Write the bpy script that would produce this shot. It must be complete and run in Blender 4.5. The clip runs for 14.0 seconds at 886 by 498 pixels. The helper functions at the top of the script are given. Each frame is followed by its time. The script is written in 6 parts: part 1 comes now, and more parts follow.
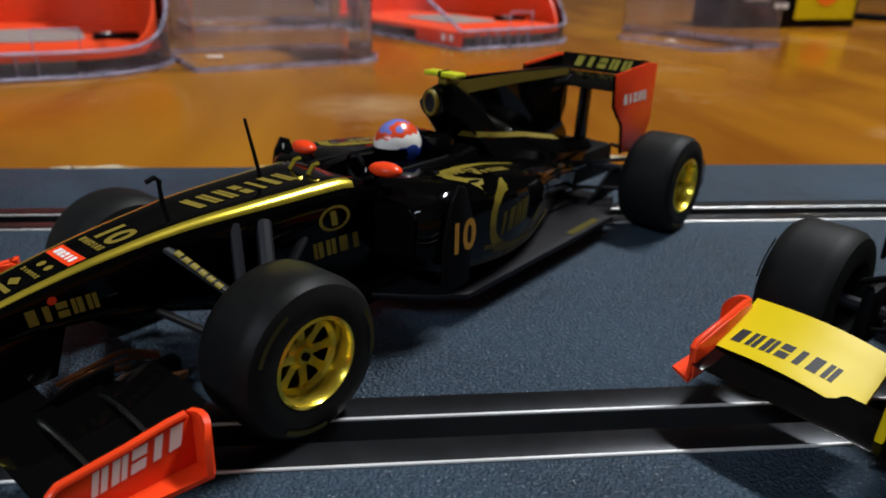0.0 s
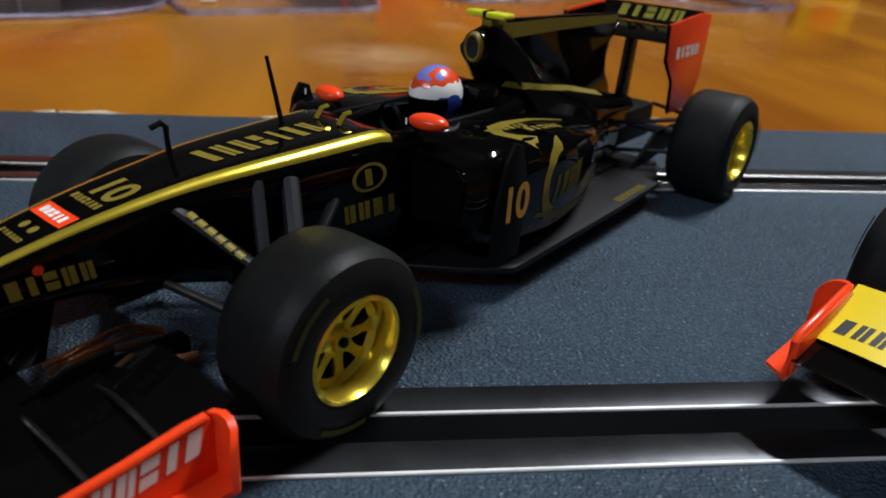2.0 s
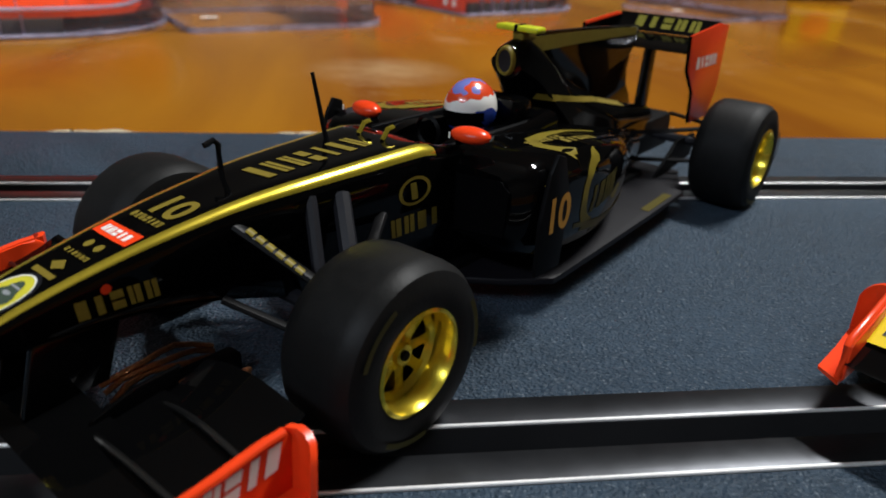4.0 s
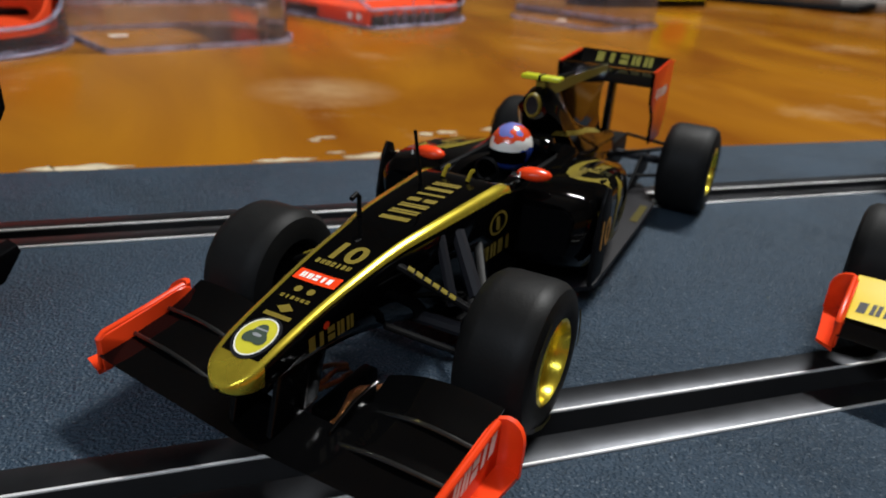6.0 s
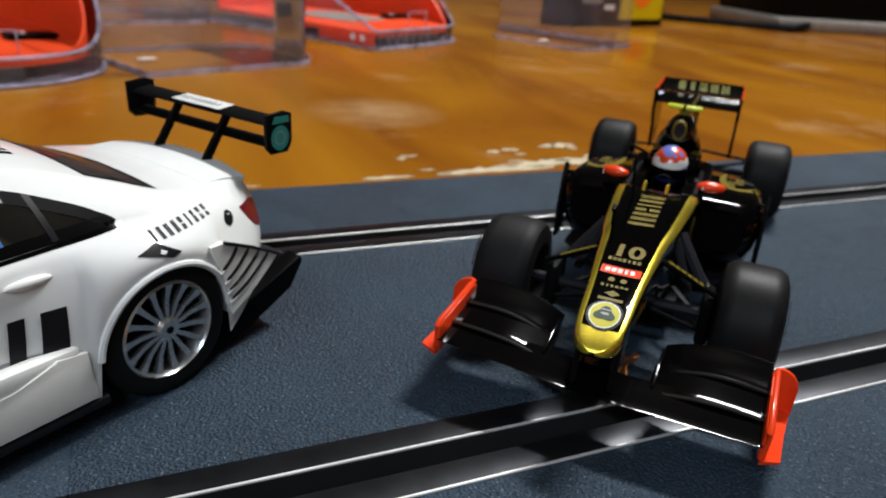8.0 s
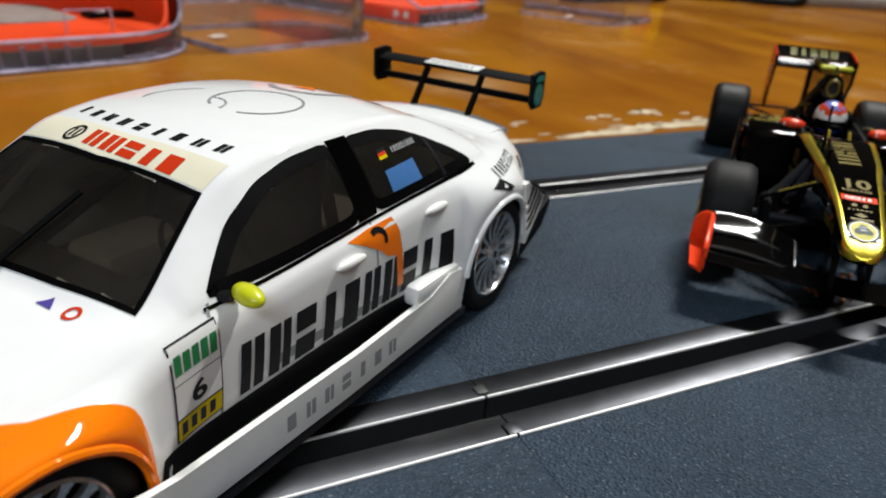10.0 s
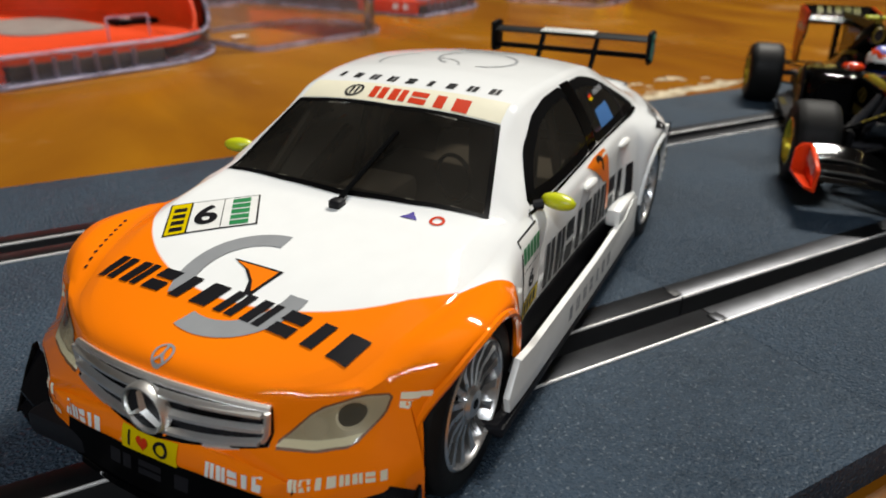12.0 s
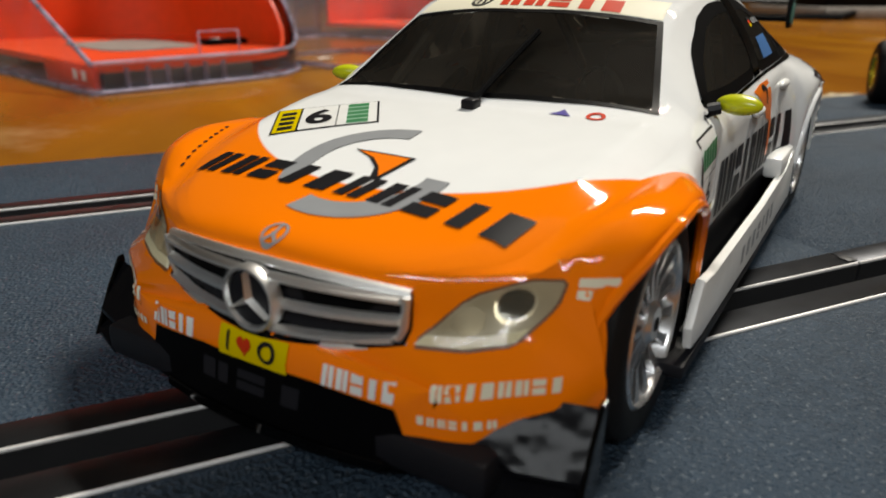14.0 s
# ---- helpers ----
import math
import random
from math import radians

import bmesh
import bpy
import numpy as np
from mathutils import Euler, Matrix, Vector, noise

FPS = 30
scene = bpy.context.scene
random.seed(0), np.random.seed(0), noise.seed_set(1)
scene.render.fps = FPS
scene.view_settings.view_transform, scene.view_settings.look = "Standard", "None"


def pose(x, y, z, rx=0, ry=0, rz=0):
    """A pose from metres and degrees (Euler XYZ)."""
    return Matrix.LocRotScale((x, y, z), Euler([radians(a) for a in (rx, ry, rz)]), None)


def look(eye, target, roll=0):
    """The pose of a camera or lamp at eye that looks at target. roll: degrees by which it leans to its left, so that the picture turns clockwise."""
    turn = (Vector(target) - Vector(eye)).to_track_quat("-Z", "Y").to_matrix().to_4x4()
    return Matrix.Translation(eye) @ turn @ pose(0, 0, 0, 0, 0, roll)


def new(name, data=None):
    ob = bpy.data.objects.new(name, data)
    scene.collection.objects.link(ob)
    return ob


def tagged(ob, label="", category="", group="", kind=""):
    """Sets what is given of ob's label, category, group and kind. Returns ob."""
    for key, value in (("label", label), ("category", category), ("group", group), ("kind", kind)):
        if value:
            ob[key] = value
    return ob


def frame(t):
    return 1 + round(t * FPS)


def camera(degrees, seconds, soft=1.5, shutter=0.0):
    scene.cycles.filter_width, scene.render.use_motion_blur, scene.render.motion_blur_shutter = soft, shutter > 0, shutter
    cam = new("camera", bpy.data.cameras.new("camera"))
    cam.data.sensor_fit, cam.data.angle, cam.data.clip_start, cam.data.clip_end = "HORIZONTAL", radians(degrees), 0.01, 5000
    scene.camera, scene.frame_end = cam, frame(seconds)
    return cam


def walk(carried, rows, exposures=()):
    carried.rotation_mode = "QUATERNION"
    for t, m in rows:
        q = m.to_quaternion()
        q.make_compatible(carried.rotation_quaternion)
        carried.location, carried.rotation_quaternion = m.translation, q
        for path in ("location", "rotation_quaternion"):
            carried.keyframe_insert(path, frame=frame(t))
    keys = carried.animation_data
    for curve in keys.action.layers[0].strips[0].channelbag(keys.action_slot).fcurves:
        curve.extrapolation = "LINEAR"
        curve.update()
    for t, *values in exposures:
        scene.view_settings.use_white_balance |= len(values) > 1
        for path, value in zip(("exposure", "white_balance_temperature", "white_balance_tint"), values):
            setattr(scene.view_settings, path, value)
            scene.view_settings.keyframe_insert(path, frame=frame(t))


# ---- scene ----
cam = camera(63.4, 14.0, soft=1.8)
PATH = [
    (0.0, (-0.0047, -0.0737, 0.0548), (0.0011, -0.0192, 0.0321), 1.4),
    (0.5, (-0.0162, -0.0683, 0.0538), (-0.0092, -0.0140, 0.0310), 2.4),
    (1.0, (-0.0147, -0.0682, 0.0537), (-0.0078, -0.0139, 0.0310), 2.2),
    (1.5, (-0.0078, -0.0650, 0.0552), (-0.0019, -0.0109, 0.0316), 1.6),
    (2.0, (-0.0113, -0.0597, 0.0500), (-0.0043, -0.0061, 0.0240), 3.5),
    (2.2, (-0.0122, -0.0561, 0.0480), (-0.0055, -0.0024, 0.0220), 3.0),
    (4.3, (-0.0191, -0.0606, 0.0509), (-0.0110, -0.0072, 0.0264), 2.6),
    (4.5, (-0.0202, -0.0615, 0.0521), (-0.0112, -0.0082, 0.0278), 2.8),
    (5.0, (-0.0275, -0.0652, 0.0537), (-0.0160, -0.0122, 0.0297), 3.2),
    (5.5, (-0.0365, -0.0686, 0.0565), (-0.0219, -0.0163, 0.0326), 4.4),
    (6.0, (-0.0503, -0.0685, 0.0595), (-0.0327, -0.0174, 0.0352), 3.6),
    (6.5, (-0.0623, -0.0693, 0.0585), (-0.0423, -0.0190, 0.0343), 3.7),
    (7.0, (-0.0780, -0.0726, 0.0611), (-0.0574, -0.0222, 0.0376), 4.4),
    (7.5, (-0.0905, -0.0735, 0.0631), (-0.0689, -0.0236, 0.0396), 4.9),
    (8.0, (-0.1053, -0.0725, 0.0648), (-0.0825, -0.0229, 0.0417), 4.3),
    (8.5, (-0.1192, -0.0708, 0.0632), (-0.0956, -0.0216, 0.0401), 4.5),
    (9.0, (-0.1345, -0.0694, 0.0619), (-0.1099, -0.0210, 0.0383), 4.8),
    (9.2, (-0.1426, -0.0695, 0.0619), (-0.1178, -0.0212, 0.0381), 5.2),
    (11.3, (-0.1905, -0.0721, 0.0614), (-0.1660, -0.0245, 0.0360), 1.8),
    (11.5, (-0.1983, -0.0700, 0.0567), (-0.1738, -0.0226, 0.0311), 2.3),
    (12.0, (-0.2069, -0.0707, 0.0579), (-0.1796, -0.0242, 0.0334), 1.0),
    (12.5, (-0.2125, -0.0694, 0.0565), (-0.1853, -0.0227, 0.0322), 0.6),
    (13.0, (-0.2132, -0.0637, 0.0483), (-0.1863, -0.0163, 0.0252), 0.1),
    (13.5, (-0.2140, -0.0592, 0.0419), (-0.1879, -0.0103, 0.0211), 0.5),
    (14.0, (-0.2107, -0.0597, 0.0375), (-0.1874, -0.0093, 0.0169), 0.3),
]
walk(cam, [(t, look(eye, target, roll)) for t, eye, target, roll in PATH],
     exposures=((0.0, -0.12, 5950, 10), (2.2, -0.05, 5900, 10), (4.3, -0.03, 6100, 10), (9.2, -0.03, 6150, 10), (11.4, 0.12, 6550, 10),
                (12.2, -0.05, 6600, 10), (12.8, -0.33, 6600, 10), (13.5, -0.42, 6700, 10), (14.0, -0.03, 6900, 10)))
cam.data.dof.use_dof, cam.data.dof.focus_distance, cam.data.dof.aperture_fstop = True, 0.085, 40.0

# ---- light: two twin-tube ceiling fixtures in a closed room, one over the table, one behind the camera ----
world = bpy.data.worlds.new("world")
scene.world = world
world.use_nodes = True
world.node_tree.nodes["Background"].inputs["Color"].default_value = (0.9, 0.95, 1.0, 1)
world.node_tree.nodes["Background"].inputs["Strength"].default_value = 0.012


def area_lamp(name, eye, target, size_x, size_y, power, color):
    data = bpy.data.lights.new(name, "AREA")
    data.shape, data.size, data.size_y, data.energy, data.color = "RECTANGLE", size_x, size_y, power, color
    ob = new(name, data)
    ob.matrix_world = look(eye, target)
    return tagged(ob, kind="structure")


for tube_y in (0.44, 0.54):
    area_lamp("tube_lamp_light", (0.75, tube_y, 1.42), (0.0, 0.08, 0.0), 0.5, 0.03, 20.0, (1.0, 0.97, 0.90))
for tube_y in (-1.00, -1.12):
    area_lamp("tube_lamp_light", (-0.95, tube_y, 1.18), (-0.08, 0.0, 0.0), 1.2, 0.05, 7.4, (0.86, 0.93, 1.0))

# ---- materials ----
K = 0.001


def material(name, color, rough=0.4, metal=0.0, vary=0.12, scale=400.0, bump=0.0, bump_scale=1500.0, coat=0.0, spec=0.5, alpha=None):
    """A painted, moulded or metal surface with fine grain, slow stains and relief; scales are per metre."""
    m = bpy.data.materials.new(name)
    m.use_nodes = True
    nt = m.node_tree
    b = nt.nodes["Principled BSDF"]
    b.inputs["Metallic"].default_value = metal
    b.inputs["Coat Weight"].default_value = coat
    b.inputs["Coat Roughness"].default_value = 0.06
    b.inputs["Specular IOR Level"].default_value = spec
    co = nt.nodes.new("ShaderNodeTexCoord")
    n1 = nt.nodes.new("ShaderNodeTexNoise")
    n1.inputs["Scale"].default_value, n1.inputs["Detail"].default_value = scale, 5
    n2 = nt.nodes.new("ShaderNodeTexNoise")
    n2.inputs["Scale"].default_value, n2.inputs["Detail"].default_value = scale * 0.07, 3
    mix = nt.nodes.new("ShaderNodeMath")
    mix.operation = "ADD"
    for n in (n1, n2):
        nt.links.new(co.outputs["Object"], n.inputs["Vector"])
    nt.links.new(n1.outputs["Fac"], mix.inputs[0])
    nt.links.new(n2.outputs["Fac"], mix.inputs[1])
    ramp = nt.nodes.new("ShaderNodeMapRange")
    ramp.inputs["From Min"].default_value, ramp.inputs["From Max"].default_value = 0.6, 1.4
    ramp.inputs["To Min"].default_value, ramp.inputs["To Max"].default_value = 1 - vary, 1 + vary
    nt.links.new(mix.outputs[0], ramp.inputs["Value"])
    mul = nt.nodes.new("ShaderNodeVectorMath")
    mul.operation = "SCALE"
    mul.inputs[0].default_value = color
    nt.links.new(ramp.outputs[0], mul.inputs["Scale"])
    nt.links.new(mul.outputs[0], b.inputs["Base Color"])
    rr = nt.nodes.new("ShaderNodeMapRange")
    rr.inputs["From Min"].default_value, rr.inputs["From Max"].default_value = 0.3, 0.7
    rr.inputs["To Min"].default_value, rr.inputs["To Max"].default_value = rough * 0.8, min(1, rough * 1.2)
    nt.links.new(n2.outputs["Fac"], rr.inputs["Value"])
    nt.links.new(rr.outputs[0], b.inputs["Roughness"])
    if bump:
        n3 = nt.nodes.new("ShaderNodeTexNoise")
        n3.inputs["Scale"].default_value, n3.inputs["Detail"].default_value = bump_scale, 3
        nt.links.new(co.outputs["Object"], n3.inputs["Vector"])
        bp = nt.nodes.new("ShaderNodeBump")
        bp.inputs["Strength"].default_value, bp.inputs["Distance"].default_value = bump, 0.0006
        nt.links.new(n3.outputs["Fac"], bp.inputs["Height"])
        nt.links.new(bp.outputs[0], b.inputs["Normal"])
    return m


def clear_plastic(name, tint, milk=0.03, milk_color=(0.7, 0.68, 0.8), rough=0.05):
    """Thin clear sheet: light passes tinted, gloss follows the angle, a little milkiness from scratches."""
    m = bpy.data.materials.new(name)
    m.use_nodes = True
    nt = m.node_tree
    nt.nodes.remove(nt.nodes["Principled BSDF"])
    out = nt.nodes["Material Output"]
    tr = nt.nodes.new("ShaderNodeBsdfTransparent")
    tr.inputs["Color"].default_value = (*tint, 1)
    df = nt.nodes.new("ShaderNodeBsdfDiffuse")
    df.inputs["Color"].default_value = (*milk_color, 1)
    gl = nt.nodes.new("ShaderNodeBsdfGlossy")
    gl.inputs["Roughness"].default_value = rough
    fr = nt.nodes.new("ShaderNodeFresnel")
    fr.inputs["IOR"].default_value = 1.3
    co = nt.nodes.new("ShaderNodeTexCoord")
    no = nt.nodes.new("ShaderNodeTexNoise")
    no.inputs["Scale"].default_value, no.inputs["Detail"].default_value = 60, 5
    nt.links.new(co.outputs["Object"], no.inputs["Vector"])
    mr = nt.nodes.new("ShaderNodeMapRange")
    mr.inputs["From Min"].default_value, mr.inputs["From Max"].default_value = 0.3, 0.75
    mr.inputs["To Min"].default_value, mr.inputs["To Max"].default_value = milk * 0.4, milk * 1.8
    nt.links.new(no.outputs["Fac"], mr.inputs["Value"])
    m1 = nt.nodes.new("ShaderNodeMixShader")
    m2 = nt.nodes.new("ShaderNodeMixShader")
    nt.links.new(mr.outputs[0], m1.inputs[0])
    nt.links.new(tr.outputs[0], m1.inputs[1])
    nt.links.new(df.outputs[0], m1.inputs[2])
    nt.links.new(fr.outputs[0], m2.inputs[0])
    nt.links.new(m1.outputs[0], m2.inputs[1])
    nt.links.new(gl.outputs[0], m2.inputs[2])
    nt.links.new(m2.outputs[0], out.inputs["Surface"])
    return m


def wood_material():
    m = bpy.data.materials.new("varnished_wood")
    m.use_nodes = True
    nt = m.node_tree
    b = nt.nodes["Principled BSDF"]
    b.inputs["Specular IOR Level"].default_value = 0.22
    co = nt.nodes.new("ShaderNodeTexCoord")
    mp = nt.nodes.new("ShaderNodeMapping")
    mp.inputs["Scale"].default_value = (6.0, 2.0, 6.0)
    mp.inputs["Rotation"].default_value = (0, 0, radians(24))
    nt.links.new(co.outputs["Object"], mp.inputs["Vector"])
    n1 = nt.nodes.new("ShaderNodeTexNoise")
    n1.inputs["Scale"].default_value, n1.inputs["Detail"].default_value, n1.inputs["Distortion"].default_value = 2.2, 6, 0.7
    nt.links.new(mp.outputs[0], n1.inputs["Vector"])
    cr = nt.nodes.new("ShaderNodeValToRGB")
    cr.color_ramp.elements[0].position, cr.color_ramp.elements[0].color = 0.36, (0.19, 0.060, 0.004, 1)
    cr.color_ramp.elements[1].position, cr.color_ramp.elements[1].color = 0.66, (0.33, 0.132, 0.006, 1)
    nt.links.new(n1.outputs["Fac"], cr.inputs[0])
    n2 = nt.nodes.new("ShaderNodeTexNoise")
    n2.inputs["Scale"].default_value, n2.inputs["Detail"].default_value, n2.inputs["Roughness"].default_value = 9.0, 6, 0.7
    nt.links.new(co.outputs["Object"], n2.inputs["Vector"])
    sm = nt.nodes.new("ShaderNodeMapRange")
    sm.inputs["From Min"].default_value, sm.inputs["From Max"].default_value = 0.57, 0.72
    sm.inputs["To Min"].default_value, sm.inputs["To Max"].default_value = 0.0, 0.42
    nt.links.new(n2.outputs["Fac"], sm.inputs["Value"])
    mx = nt.nodes.new("ShaderNodeMix")
    mx.data_type = "RGBA"
    mx.inputs[7].default_value = (0.50, 0.33, 0.16, 1)
    rub = nt.nodes.new("ShaderNodeVectorMath")
    rub.operation = "DISTANCE"
    rub.inputs[1].default_value = (-0.004, 0.232, -0.006)
    nt.links.new(co.outputs["Object"], rub.inputs[0])
    rubr = nt.nodes.new("ShaderNodeMapRange")
    rubr.inputs["From Min"].default_value, rubr.inputs["From Max"].default_value = 0.034, 0.008
    nt.links.new(rub.outputs["Value"], rubr.inputs["Value"])
    rubn = nt.nodes.new("ShaderNodeTexNoise")
    rubn.inputs["Scale"].default_value, rubn.inputs["Detail"].default_value = 90.0, 4
    nt.links.new(co.outputs["Object"], rubn.inputs["Vector"])
    rubm = nt.nodes.new("ShaderNodeMath")
    rubm.operation = "MULTIPLY"
    nt.links.new(rubr.outputs[0], rubm.inputs[0])
    nt.links.new(rubn.outputs["Fac"], rubm.inputs[1])
    both = nt.nodes.new("ShaderNodeMath")
    both.operation, both.use_clamp = "MULTIPLY_ADD", True
    both.inputs[1].default_value = 0.8
    nt.links.new(rubm.outputs[0], both.inputs[0])
    nt.links.new(sm.outputs[0], both.inputs[2])
    nt.links.new(both.outputs[0], mx.inputs[0])
    nt.links.new(cr.outputs[0], mx.inputs[6])
    nt.links.new(mx.outputs[2], b.inputs["Base Color"])
    rr = nt.nodes.new("ShaderNodeMapRange")
    rr.inputs["To Min"].default_value, rr.inputs["To Max"].default_value = 0.06, 0.34
    nt.links.new(n2.outputs["Fac"], rr.inputs["Value"])
    nt.links.new(rr.outputs[0], b.inputs["Roughness"])
    bp = nt.nodes.new("ShaderNodeBump")
    bp.inputs["Strength"].default_value, bp.inputs["Distance"].default_value = 0.12, 0.002
    nt.links.new(n1.outputs["Fac"], bp.inputs["Height"])
    nt.links.new(bp.outputs[0], b.inputs["Normal"])
    return m


def track_material():
    """Pebbled dark slate plastic with worn shiny grains and fine pale specks."""
    m = material("track_plastic", (0.0285, 0.0455, 0.067), rough=0.52, vary=0.3, scale=500, spec=0.17)
    nt = m.node_tree
    b = nt.nodes["Principled BSDF"]
    co = nt.nodes["Texture Coordinate"]
    v = nt.nodes.new("ShaderNodeTexVoronoi")
    v.inputs["Scale"].default_value = 2000
    n = nt.nodes.new("ShaderNodeTexNoise")
    n.inputs["Scale"].default_value, n.inputs["Detail"].default_value = 2400, 4
    for q in (v, n):
        nt.links.new(co.outputs["Object"], q.inputs["Vector"])
    ad = nt.nodes.new("ShaderNodeMath")
    ad.operation = "ADD"
    nt.links.new(v.outputs["Distance"], ad.inputs[0])
    nt.links.new(n.outputs["Fac"], ad.inputs[1])
    bp = nt.nodes.new("ShaderNodeBump")
    bp.inputs["Strength"].default_value, bp.inputs["Distance"].default_value = 0.7, 0.0005
    nt.links.new(ad.outputs[0], bp.inputs["Height"])
    nt.links.new(bp.outputs[0], b.inputs["Normal"])
    d = nt.nodes.new("ShaderNodeTexNoise")
    d.inputs["Scale"].default_value, d.inputs["Detail"].default_value = 1900, 2
    nt.links.new(co.outputs["Object"], d.inputs["Vector"])
    mr = nt.nodes.new("ShaderNodeMapRange")
    mr.inputs["From Min"].default_value, mr.inputs["From Max"].default_value = 0.60, 0.72
    nt.links.new(d.outputs["Fac"], mr.inputs["Value"])
    mx = nt.nodes.new("ShaderNodeMix")
    mx.data_type = "RGBA"
    mx.inputs[7].default_value = (0.13, 0.155, 0.18, 1)
    src = b.inputs["Base Color"].links[0].from_socket
    nt.links.new(mr.outputs[0], mx.inputs[0])
    nt.links.new(src, mx.inputs[6])
    nt.links.new(mx.outputs[2], b.inputs["Base Color"])
    return m


def shell_paint():
    """White body paint with an orange front; the edge between them is an arc across the bonnet."""
    m = material("white_orange_paint", (0.82, 0.83, 0.82), rough=0.05, vary=0.03, scale=300, spec=0.4)
    nt = m.node_tree
    b = nt.nodes["Principled BSDF"]
    co = nt.nodes["Texture Coordinate"]
    s = nt.nodes.new("ShaderNodeSeparateXYZ")
    nt.links.new(co.outputs["Object"], s.inputs[0])
    sq = nt.nodes.new("ShaderNodeMath")
    sq.operation = "MULTIPLY"
    off = nt.nodes.new("ShaderNodeMath")
    off.operation = "SUBTRACT"
    off.inputs[1].default_value = 0.001
    nt.links.new(s.outputs["Y"], off.inputs[0])
    nt.links.new(off.outputs[0], sq.inputs[0])
    nt.links.new(off.outputs[0], sq.inputs[1])
    ma = nt.nodes.new("ShaderNodeMath")
    ma.operation = "MULTIPLY_ADD"
    ma.inputs[1].default_value = 20.0
    nt.links.new(sq.outputs[0], ma.inputs[0])
    far = nt.nodes.new("ShaderNodeMath")
    far.operation = "POWER"
    far.inputs[1].default_value = 4.0
    nt.links.new(sq.outputs[0], far.inputs[0])
    flank = nt.nodes.new("ShaderNodeMath")
    flank.operation = "MULTIPLY_ADD"
    flank.inputs[1].default_value = 4.0e10
    nt.links.new(far.outputs[0], flank.inputs[0])
    nt.links.new(s.outputs["X"], flank.inputs[2])
    nt.links.new(flank.outputs[0], ma.inputs[2])
    mr = nt.nodes.new("ShaderNodeMapRange")
    mr.inputs["From Min"].default_value, mr.inputs["From Max"].default_value = -0.0115, -0.0112
    nt.links.new(ma.outputs[0], mr.inputs["Value"])
    mx = nt.nodes.new("ShaderNodeMix")
    mx.data_type = "RGBA"
    mx.inputs[7].default_value = (0.93, 0.20, 0.003, 1)
    src = b.inputs["Base Color"].links[0].from_socket
    nt.links.new(mr.outputs[0], mx.inputs[0])
    nt.links.new(src, mx.inputs[6])
    nt.links.new(mx.outputs[2], b.inputs["Base Color"])
    return m


def helmet_paint():
    """Blue shell with white and red bands over the crown and a black eye slot, all from plain height bands."""
    m = material("helmet_paint", (0.02, 0.05, 0.30), rough=0.25, vary=0.05, coat=0.5)
    nt = m.node_tree
    b = nt.nodes["Principled BSDF"]
    co = nt.nodes["Texture Coordinate"]
    s = nt.nodes.new("ShaderNodeSeparateXYZ")
    nt.links.new(co.outputs["Object"], s.inputs[0])
    tilt = nt.nodes.new("ShaderNodeMath")
    tilt.operation = "MULTIPLY_ADD"
    tilt.inputs[1].default_value = 0.15
    nt.links.new(s.outputs["X"], tilt.inputs[0])
    nt.links.new(s.outputs["Z"], tilt.inputs[2])
    wob = nt.nodes.new("ShaderNodeTexNoise")
    wob.inputs["Scale"].default_value = 260
    nt.links.new(co.outputs["Object"], wob.inputs["Vector"])
    wm = nt.nodes.new("ShaderNodeMath")
    wm.operation = "MULTIPLY_ADD"
    wm.inputs[1].default_value = 0.0055
    nt.links.new(wob.outputs["Fac"], wm.inputs[0])
    nt.links.new(tilt.outputs[0], wm.inputs[2])
    mr = nt.nodes.new("ShaderNodeMapRange")
    mr.inputs["From Min"].default_value, mr.inputs["From Max"].default_value = 0.0150, 0.0300
    nt.links.new(wm.outputs[0], mr.inputs["Value"])
    cr = nt.nodes.new("ShaderNodeValToRGB")
    cr.color_ramp.interpolation = "CONSTANT"
    e = cr.color_ramp.elements
    e[0].position, e[0].color = 0.0, (0.02, 0.05, 0.30, 1)
    e[1].position, e[1].color = 0.72, (0.78, 0.76, 0.72, 1)
    for p, c in ((0.885, (0.66, 0.06, 0.012)), (0.955, (0.16, 0.18, 0.50))):
        q = e.new(p)
        q.color = (*c, 1)
    nt.links.new(mr.outputs[0], cr.inputs[0])
    nt.links.new(cr.outputs[0], b.inputs["Base Color"])
    return m


M_TRACK = track_material()
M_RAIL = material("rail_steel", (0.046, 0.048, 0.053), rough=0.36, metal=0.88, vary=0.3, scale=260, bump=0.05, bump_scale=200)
# near-white, half-diffuse fold: the ceiling light's highlight is put into its colour
M_RAILEDGE = material("rail_fold_glint", (0.92, 0.91, 0.90), rough=0.40, metal=0.55, vary=0.1, scale=900)
M_SLOT = material("slot_black", (0.012, 0.012, 0.013), rough=0.6, vary=0.2)
M_WOOD = wood_material()
M_BLACK = material("gloss_black", (0.0012, 0.0012, 0.0013), rough=0.06, vary=0.1, scale=500, coat=0.0, spec=0.15)
M_WINGBLACK = material("wing_black", (0.0015, 0.0015, 0.0016), rough=0.07, vary=0.1, scale=500, spec=0.22)
M_SATIN = material("satin_black", (0.0028, 0.0028, 0.0032), rough=0.5, spec=0.08, vary=0.2, scale=600)
M_GREYARM = material("grey_plastic", (0.011, 0.011, 0.014), rough=0.6, vary=0.15, spec=0.2)
M_TYRE = material("tyre_rubber", (0.0065, 0.0065, 0.0065), rough=0.55, spec=0.14, vary=0.3, scale=700, bump=0.06, bump_scale=2500)
M_GOLD = material("gold_paint", (0.82, 0.65, 0.06), rough=0.25, metal=0.85, vary=0.15, scale=900)
